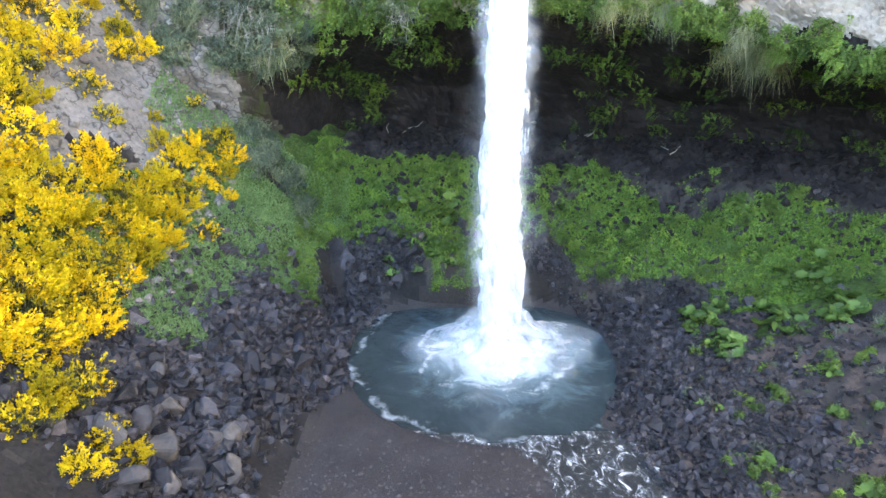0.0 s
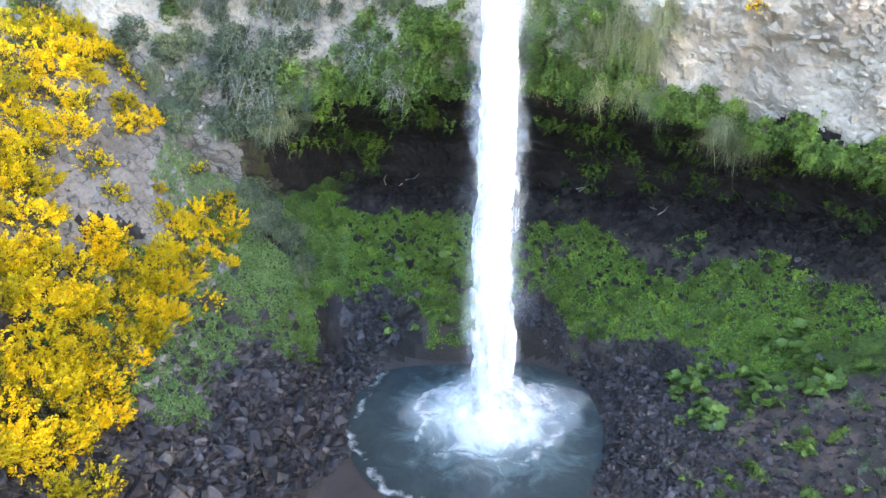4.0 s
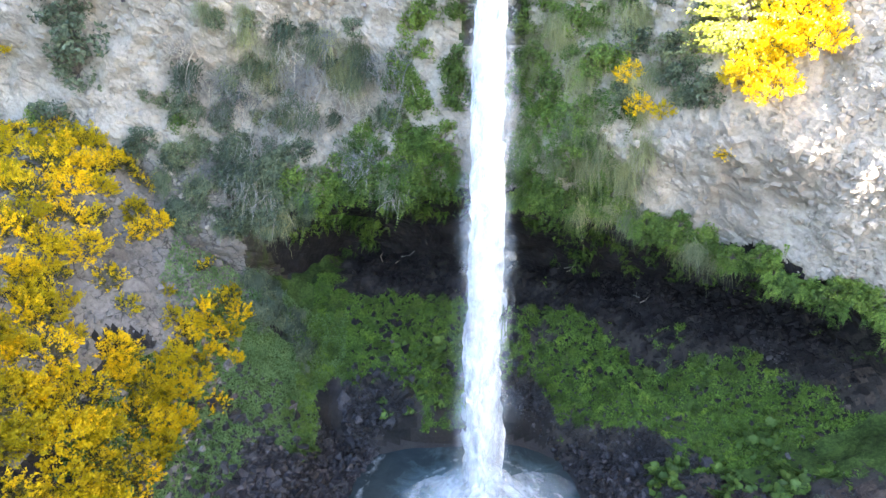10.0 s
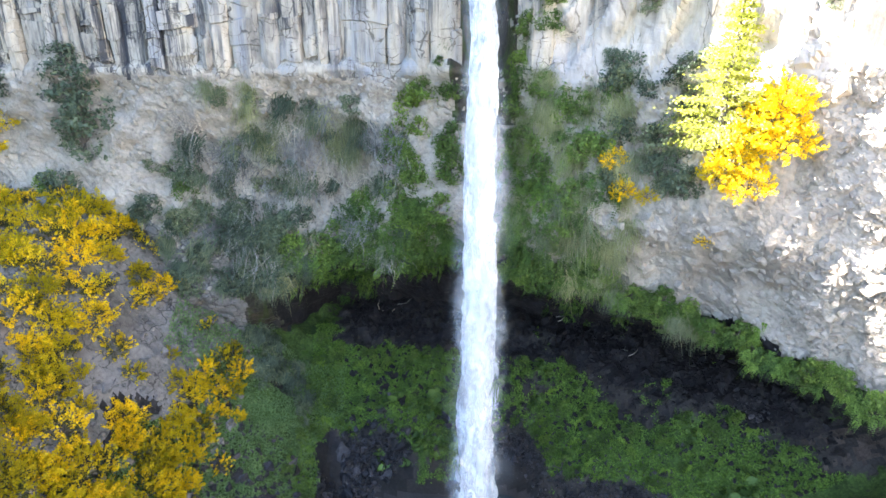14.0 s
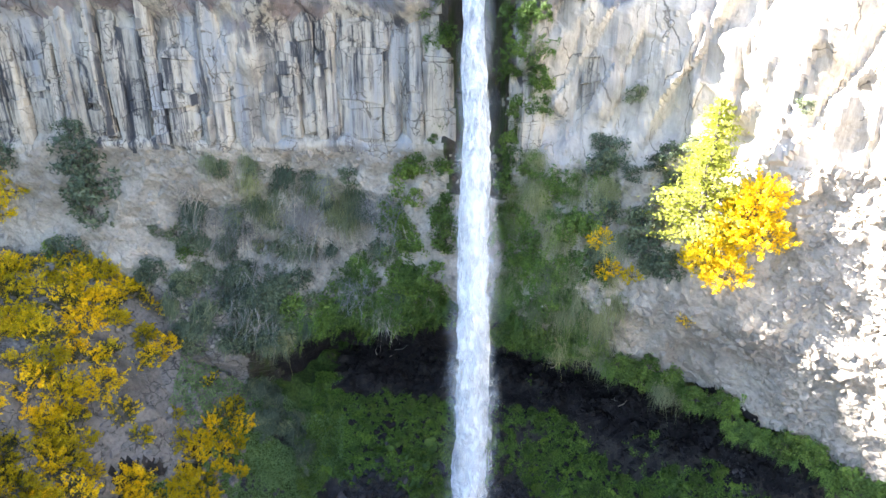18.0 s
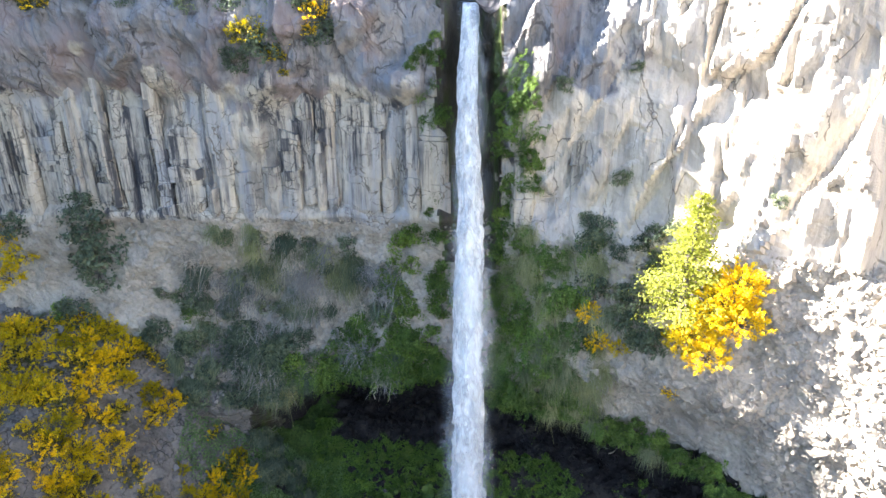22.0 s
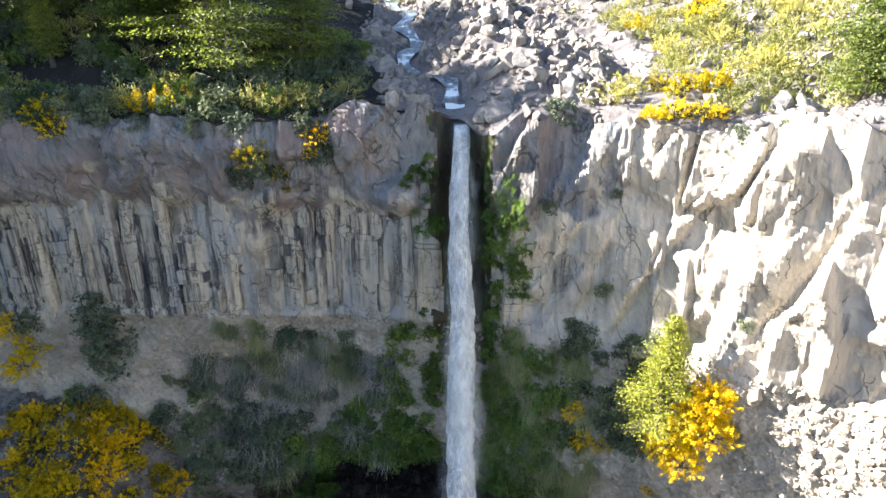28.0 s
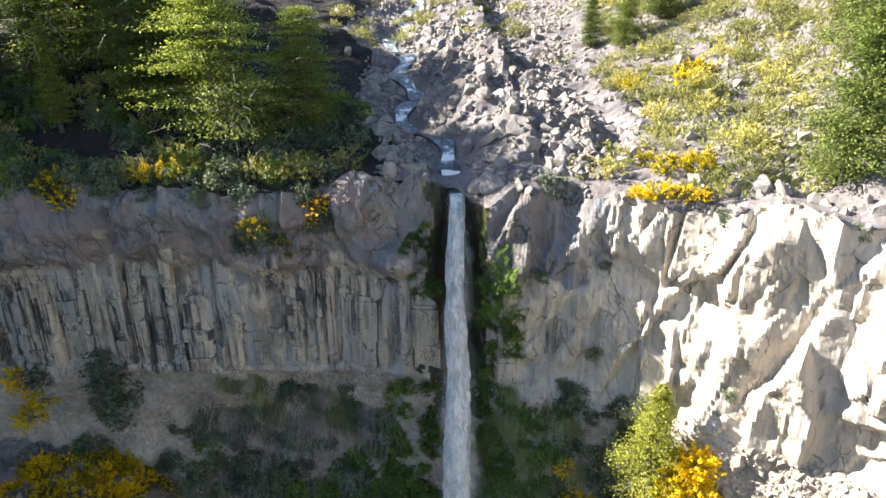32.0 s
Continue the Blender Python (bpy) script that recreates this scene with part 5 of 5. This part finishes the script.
# the bright young beech and its neighbours on the sunlit ledge
beech = tagged(make_tree(1500, 6.2, 2.0, M_BEECH, "beech_tree", 0.7, 64, 230, 0.088, 0.15, 0.05), "young yellow-green beech tree on the cliff ledge", "tree")
p, turn = on_cliff(13.0, 23.6)
beech.matrix_basis = place(p[0] + 1.0, p[1] - 1.2, p[2] + 0.7, 0.4, 1.12, (0.06, 0.05))

# ---- stones ----
rock_meshes = []
for k in range(9):
    bm = hull_rock(600 + k, 13 + k % 5)
    me = bpy.data.meshes.new("boulder")
    bm.to_mesh(me)
    bm.free()
    rock_meshes.append(me)


def boulder(x, y, z, size, k, material, label, group, seed=0):
    key = (k % 9, material.name)
    if key not in BOULDER_MESH:
        me = rock_meshes[k % 9].copy()
        me.materials.append(material)
        BOULDER_MESH[key] = me
    ob = tagged(new({"scree blocks": "scree_block", "blocks on the rim": "rim_block"}.get(group, "boulder"), BOULDER_MESH[key]), label, "boulder", group)
    r = np.random.default_rng(seed)
    ob.matrix_basis = Matrix.Translation((x, y, z)) @ Euler(r.uniform(0, 6.3, 3)).to_matrix().to_4x4() @ Matrix.Diagonal((size, size, size, 1))
    return ob


BOULDER_MESH = {}
BIG_STONES = [-10.2, 15.2, 1.7, -9.9, 16.6, 1.4, -9.1, 16.0, 1.9, -8.2, 15.8, 1.3, -7.1, 16.2, 1.25, -7.9, 16.9, 1.1, -9.2, 14.3, 1.6, -8.5, 18.3, 1.2, -6.6, 20.9, 0.9, 8.4, 24.3, 1.5, -7.5, 17.4, 1.1, -8.6, 14.9, 1.2,
              8.7, 20.5, 1.0, 14.4, 18.2, 1.0, 9.0, 18.1, 1.0, -7.0, 25.8, 1.3, -9.6, 17.6, 1.2, -10.4, 19.0, 1.1, -7.4, 19.2, 0.9, -8.8, 20.6, 1.0, 9.6, 21.8, 1.0, 10.4, 19.0, 0.9]
for k, (x, y, r) in enumerate(np.array(BIG_STONES).reshape(-1, 3)):
    z = float(ground_z(np.array([x]), np.array([y]))[0])
    pale = k in (0, 1, 2, 4, 5, 6, 10, 11, 16, 17)
    boulder(x, y, z + 0.12 * r, r, k, M_GREY_BOULDER if pale else M_BOULDER, "large angular grey boulder on the bank" if pale else "dark angular basalt boulder by the pool", "boulders by the pool", 40 + k)


def talus_weight(x, y):
    """Where broken rock lies on the floor."""
    pool = ((x - 2.0) / 6.9) ** 2 + ((y - 27.3) / 7.5) ** 2
    p = np.stack([x, y, 0 * x], 1)
    n = 0.35 * fbm(p * 0.3, 3, 131)
    limit = np.interp(y, [18, 21, 25, 30], [-5.8, -5.4, -3.4, -3.6])
    left = sstep(0.0, -1.0, x + n - limit) * sstep(-14.5, -11.0, x + n) * sstep(13, 15, y) * (1 - sstep(31.5, 33.5, y + 2 * n))
    right = sstep(7.0, 7.8, x + n) * (1 - 0.75 * sstep(13, 16, x)) * sstep(15, 17, y) * (1 - sstep(30.5, 33, y + 2 * n))
    back = sstep(32.2, 33.2, y + 0.6 * np.clip(x - 7, 0, 30)) * (1 - sstep(34, 36.5, y + 0.6 * np.clip(x - 7, 0, 30))) * ((x > -6) & (x < 15))
    q = np.stack([x, y, ground_z(x, y, False)], 1)
    return np.clip(np.maximum(np.maximum(left, right), back), 0, 1) * (pool > 1.0) * (1 - 0.8 * green_zone(q))


rng = np.random.default_rng(9)
cx, cy = rng.uniform(-15, 18, 4000), rng.uniform(13, 37, 4000)
ok = rng.random(4000) < talus_weight(cx, cy)
cx, cy = cx[ok][:230], cy[ok][:230]
cz = ground_z(cx, cy)
for k, (x, y, z) in enumerate(zip(cx, cy, cz)):
    r = rng.gamma(2.4, 0.2) + 0.32
    r = r * (0.6 if x > 7 else 1.0)
    boulder(x, y, z + 0.1 * r, min(r, 1.2), k, M_BOULDER, "dark angular basalt block in the scree", "scree blocks", 100 + k)
cx, cy = rng.uniform(-15, 21, 52000), rng.uniform(13, 37, 52000)
ok = rng.random(52000) < talus_weight(cx, cy)
cx, cy = cx[ok], cy[ok]
rubble("scree", np.stack([cx, cy, ground_z(cx, cy) + 0.04], 1), (rng.gamma(1.7, 0.15, len(cx)) + 0.10) * np.where(cx > 5, 0.68, 1.0), M_BOULDER, "loose dark basalt scree round the pool", "scree", 1)
cx, cy = rng.uniform(-7, 10, 9000), rng.uniform(9, 22, 9000)
ok = (ground_z(cx, cy, False) < 0.5) & (rng.random(9000) < sstep(21, 15, cy))
cx, cy = cx[ok], cy[ok]
rubble("pebbles", np.stack([cx, cy, ground_z(cx, cy)], 1), rng.gamma(1.6, 0.04, len(cx)) + 0.035, M_GREY_BOULDER, "grey pebbles scattered over black gravel", "pebbles", 2)
cx, cy = rng.uniform(-6, 24, 5200), rng.uniform(27, 45, 5200)
ye = cy + 0.6 * np.clip(cx - 7, 0, 30)
ok = (ye > 35.5) & (ye < 46)
cx, cy = cx[ok], cy[ok]
rubble("cave_stones", np.stack([cx, cy, ground_z(cx, cy) + 0.04], 1), rng.gamma(1.8, 0.13, len(cx)) + 0.1, M_CAVE, "wet stones blackened for the shade under the overhang", "stones", 6)
# rocks on the slope among the broom and on the tuff
cx, cy = rng.uniform(-28, -12, 2400), rng.uniform(22, 37, 2400)
rubble("slope_stones", np.stack([cx, cy, ground_z(cx, cy) + 0.03], 1), rng.gamma(1.8, 0.14, len(cx)) + 0.1, M_SLOPE_ROCK, "loose grey stones on the broom slope", "stones", 3)
rs = np.concatenate([rng.uniform(CLIFF_S0 + 6, CLIFF_S1, 5200), rng.uniform(CLIFF_S1 - 17, CLIFF_S1, 5200)])
rv = rng.uniform(3.3, 5.95, 10400)
rubble("tuff_stones", cliff_points(rs, rv), rng.gamma(1.6, 0.11, 10400) + 0.08, M_TUFF, "angular stones bedded in pale tuff", "stones", 4)


# scrub where the slope meets the wall
foot = np.random.default_rng(47)
for k in range(30):
    x, y = foot.uniform(-12.6, -8.6), foot.uniform(34.8, 37.8)
    z = float(ground_z(np.array([x]), np.array([y]))[0])
    put((scrubs + hangers + ferns[:1])[int(foot.integers(0, 7))], place(x, y, z + 0.3, foot.normal(0, 0.3), foot.uniform(0.6, 1.2), (0.3, 0)))


# ---- moss, grass and broad leaves on the floor's slopes ----
def greenery(name, n, box, test, length, width, material, label, seed, up=0.7):
    r = np.random.default_rng(seed)
    x, y = r.uniform(box[0], box[1], n), r.uniform(box[2], box[3], n)
    z = ground_z(x, y)
    p = np.stack([x, y, z], 1)
    ok = test(p) > r.uniform(0.35, 0.7, n)
    p = p[ok]
    k = len(p)
    p = p + r.normal(size=(k, 3)) * (0, 0, 0.05)
    d = unit(r.normal(size=(k, 3)) * 0.7 + (0, -0.25, up))
    s = r.uniform(0.6, 1.4, k)
    v, f = leaf_quads(p + d * (0.3 * length * s)[:, None], d, unit(r.normal(size=(k, 3)) + (0, -0.8, 0.5)), length * s, width * s)
    me = mesh_np(name, v, f)
    me.materials.append(material)
    return tagged(new(name, me), label, "moss" if "moss" in name else "grass", kind="stuff")


greenery("moss", 260000, (-9, 24, 27, 41), lambda p: green_zone(p) * (p[:, 0] > -8.5) * (1 + 0.5 * fbm(p * 1.1, 2, 107)), 0.17, 0.085, M_MOSS, "bright green moss and low plants under the overhang", 1)
greenery("slope_grass", 110000, (-16, -6, 18, 38), green_zone, 0.22, 0.055, M_PALEGRASS, "soft pale green grass on the talus slope", 2)
bigs = [tagged(make_big_leaf(1600 + k), "broad-leaved green plant on the mossy bank", "plant", "broad-leaved plants on the bank") for k in range(2)]
rng = np.random.default_rng(12)
for k in range(60):
    x, y = rng.uniform(12.5, 20.5), rng.uniform(24.0, 28.6)
    if k % 3 == 0:
        x, y = rng.uniform(-4.5, 0.8), rng.uniform(33.4, 36.5)
    z = float(ground_z(np.array([x]), np.array([y]))[0])
    put(bigs[k % 2], place(x, y, z - 0.05, rng.uniform(0, 6.3), rng.uniform(0.4, 0.85), (0.35, 0)))

tuft = np.random.default_rng(48)
tx, ty = tuft.uniform(-9, 22, 3600), tuft.uniform(27, 40, 3600)
tp = np.stack([tx, ty, ground_z(tx, ty)], 1)
for q in tp[green_zone(tp) > 0.6][:340]:
    put((greens + bank_ferns + bigs[:1])[int(tuft.integers(0, 5))], place(*q, tuft.uniform(-0.6, 0.6), tuft.uniform(0.25, 0.6), (0.45, 0)))

small = np.random.default_rng(46)
for k in range(150):
    x, y = 21 - 10.5 * small.random() ** 1.2, small.uniform(14, 25)
    z = float(ground_z(np.array([x]), np.array([y]))[0])
    put((bigs[:1] + greens + hangers[:1] + bank_ferns)[k % 6], place(x, y, z, small.uniform(0, 6.3), small.uniform(0.25, 0.55)))

# ---- above the cliff ----
cx, cy = rng.uniform(-4, 40, 24000), 27 + 75 * rng.random(24000) ** 1.5
off = cx - stream_x(cy)
ok = (off > -4.5) & (np.abs(off) > 1.1) & (cy - face_y(cx) > 1.0) & (rng.random(24000) < np.where(off < 7 + 0.3 * (cy - 30), 1.0, 0.2) * (0.75 + 0.5 * vnoise(np.stack([cx, cy, 0 * cx], 1) * 0.25, 5)))
cx, cy = cx[ok], cy[ok]
rubble("streambed_stones", np.stack([cx, cy, plateau_z(cx, cy) + 0.06], 1), rng.gamma(1.6, 0.2, len(cx)) + 0.12, M_PALE_BOULDER, "sun-bleached grey stones of the stream bed", "stones", 5)
for k in range(230):
    y = 33 + 47 * rng.random() ** 1.4
    x = stream_x(y) + rng.normal(3, 4.0)
    if y - face_y(x) < 0.8:
        continue
    r = rng.gamma(3, 0.22) + 0.4
    if abs(x - stream_x(y)) < 1.0:
        continue
    z = float(plateau_z(np.array([x]), np.array([y]))[0])
    boulder(x, y, z + 0.1 * r, min(r, 2.2), k, M_PALE_BOULDER, "rounded grey boulder beside the brook", "boulders by the brook", 700 + k)

# broken blocks along the rim of the sunlit wall
rim_b = np.random.default_rng(71)
for k in range(80):
    s0 = np.interp(5.0 + 24 * rim_b.random() ** 0.8, PLAN_X[1:-1], PLAN_S[1:-1])
    c = plateau_points(np.array([s0]), np.array([rim_b.uniform(0.15, 2.6)]))[0]
    r = rim_b.gamma(2.5, 0.2) + 0.3
    boulder(*c, min(r, 1.6), k, M_PALE_BOULDER, "broken grey block on the cliff's rim", "blocks on the rim", 1000 + k)

# bedrock knobs and great boulders that hem the brook
for k, (x, y, r) in enumerate(((4.9, 40.5, 3.2), (6.6, 42.5, 3.6), (3.6, 46.0, 2.6), (-1.6, 40.2, 2.4), (-3.2, 43.0, 3.0), (-2.2, 47.5, 2.4), (5.6, 37.4, 2.0), (-0.4, 37.0, 1.6), (8.6, 40.0, 2.2), (7.6, 38.3, 1.5), (2.6, 51.0, 2.0), (-3.0, 52.5, 2.4))):
    z = float(plateau_z(np.array([x]), np.array([y]))[0])
    boulder(x, y, z - 0.08 * r, r, k, M_PALE_BOULDER, "great grey bedrock boulder beside the brook", "boulders by the brook", 900 + k)

olives = [tagged(make_broom(1700 + k, b, True, 46, 17), "olive-green broom shrub with a few yellow flowers", "shrub", "shrubs above the cliff") for k, b in enumerate((0.0, 0.03, 0.1))]
bright = [tagged(make_broom(1750 + k, 1.0), "yellow flowering broom shrub above the cliff", "shrub", "shrubs above the cliff") for k in range(1)]
RIM_BROOM = [-14.6, 35.0, 1.2, -12.8, 35.2, 1.2, -11.2, 35.4, 0.9, -8.1, 36.0, 1.0, -17.8, 35.2, 0.9, -24.0, 35.0, 1.2, -26.2, 35.2, 1.0, 13.8, 32.4, 0.9, 14.6, 30.6, 1.2, 15.6, 30.2, 1.1, 13.2, 28.9, 0.9, 14.3, 28.4, 0.8, 12.3, 29.4, 0.6, 15.0, 28.0, 0.6, 20.5, 42.7, 1.6, 16.4, 44.2, 1.1, 19.6, 41.5, 1.2, -6.6, 34.9, 0.6]
for k, (x, y, r) in enumerate(np.array(RIM_BROOM).reshape(-1, 3)):
    z = float(plateau_z(np.array([x]), np.array([y]))[0])
    put((bright + brooms[2:])[k % 3], place(x, y, z - 0.1, k * 1.3, r))
for k in range(270):
    y = rng.uniform(27, 85)
    x = rng.uniform(10.5, 27) + 0.25 * (y - 30)
    if k % 5 == 0:
        y = rng.uniform(62, 100)
        x = stream_x(y) + rng.uniform(-6, 14)
    if y - face_y(x) < 1.5:
        continue
    z = float(plateau_z(np.array([x]), np.array([y]))[0])
    put(olives[k % 3], place(x, y, z - 0.1, rng.uniform(0, 6), rng.uniform(0.6, 1.5)))
for k in range(190):
    x, y = rng.uniform(-32, -3), 34.4 + 12 * rng.random() ** 1.6
    z = float(plateau_z(np.array([x]), np.array([y]))[0])
    put((scrubs + greens[:1] + olives[1:2])[k % 5], place(x, y, z - 0.1, rng.uniform(0, 6), rng.uniform(0.9, 1.6)))

# dry grass on the sunlit ground above
r = np.random.default_rng(61)
px, py = r.uniform(9, 45, 60000), 27 + 60 * r.random(60000) ** 1.4
pz = plateau_z(px, py)
patch = fbm(np.stack([px, py, 0 * px], 1) * 0.22, 3, 161) + 0.09 * (px - 12 - 0.25 * (py - 30))
ok = (patch > r.uniform(0.0, 0.9, 60000)) & (py - face_y(px) > 1.2)
p = np.stack([px, py, pz], 1)[ok]
d = unit(r.normal(size=(len(p), 3)) * 0.6 + (0, -0.1, 0.8))
s = r.uniform(0.6, 1.5, len(p))
me = mesh_np("dry_grass", *leaf_quads(p + d * (0.14 * s)[:, None], d, unit(r.normal(size=(len(p), 3)) + (0, -0.8, 0.4)), 0.34 * s, 0.10 * s))
me.materials.append(M_OLIVE)
tagged(new("dry_grass", me), "tufts of olive and straw grass on stony ground", "grass", kind="stuff")

big_beech = tagged(make_tree(1800, 12.0, 4.8, M_DARK_BEECH, "beech_tree", 0.38, 95, 330, 0.125, 0.11, 0.06, 160), "spreading dark green beech tree at the cliff's edge", "tree", "trees above the cliff")
fir = tagged(make_tree(1810, 10.0, 1.7, M_CONIFER, "conifer_tree", 0.8, 80, 200, 0.11, 0.3, 0.10), "slender dark green conifer above the cliff", "tree", "trees above the cliff")
cypress = tagged(make_tree(1820, 12.0, 2.9, M_CONIFER, "conifer_tree", 0.7, 90, 330, 0.115, 0.28, 0.05), "broad shaggy conifer above the cliff", "tree", "trees above the cliff")
# those left of x -36 are unseen, added to shade the right bank
TREES = [-11.6, 38.6, 0.95, 0, -6.8, 40.0, 0.68, 0, -22.0, 39.4, 0.68, 1, -26.5, 38.5, 0.9, 1, -17.5, 41.5, 0.95, 2, -24.0, 42.5, 1.0, 2, -15.0, 44.0, 0.75, 0, -22.0, 45.0, 1.1, 0, -27.0, 48.0, 1.1, 2, -19.0, 52.0, 0.8, 0, -24.0, 51.0, 1.1, 0,
         -30.0, 41.0, 1.0, 2, -23.0, 60.0, 1.1, 2, 21.0, 27.0, 0.78, 2, 25.0, 28.5, 0.95, 2, 27.0, 34.0, 1.1, 2, 17.0, 58.0, 0.45, 2, 19.0, 55.0, 0.6, 2, 23.0, 57.0, 0.7, 2, 30.0, 42.0, 1.0, 0, -21.0, 58.0, 0.9, 0, -24.0, 56.0, 1.2, 0, -33.0, 52.0, 1.2, 2, -20.0, 64.0, 1.2, 2, -38.0, 38.0, 1.0, 0, -44.0, 35.0, 1.0, 2, -34.0, 37.5, 0.9, 0, -50.0, 31.0, 1.0, 2, -54.0, 26.0, 1.0, 2]
for k, (x, y, r, kind) in enumerate(np.array(TREES).reshape(-1, 4)):
    z = float(plateau_z(np.array([x]), np.array([y]))[0])
    put((big_beech, fir, cypress)[int(kind)], place(x, y, z - 0.15, k * 1.7, r))

settle(cave_ferns + bank_ferns + hangers + brooms + ferns + sedges + twigs + scrubs + greens + bigs + olives + bright + [big_beech, fir, cypress])


# ---- dead branches in the overhang and driftwood by the pool ----
wood = np.random.default_rng(51)
for x, y, n in ((-3.6, 44.0, 3), (9.6, 41.2, 3), (-1.2, 33.3, 3), (8.8, 32.8, 2), (14.5, 37.0, 2)):
    for k in range(n):
        px, py = x + wood.normal(0, 0.7), y + wood.normal(0, 0.4)
        z = float(ground_z(np.array([px]), np.array([py]))[0])
        ang, L = wood.uniform(0, 6.3), wood.uniform(0.6, 1.5)
        d = np.array([math.cos(ang), 0.4 * math.sin(ang), 0.45 * wood.random() + 0.15]) * L
        bend = wood.normal(0, 0.12, 3)
        me = mesh_np("dead_branch", *join(limb(np.stack([np.zeros(3), d * 0.5 + bend, d]), 0.045, 0.015, 5), limb(np.stack([d * 0.5 + bend, d * 0.7 + bend + (0.2, 0.1, 0.25)]), 0.025, 0.01, 5)))
        me.materials.append(M_BARK if y < 35 else M_TWIG)
        ob = tagged(new("dead_branch", me), "weathered dead branch lying on dark rock", "branch", "dead branches")
        ob.matrix_basis = place(px, py, z + 0.03)
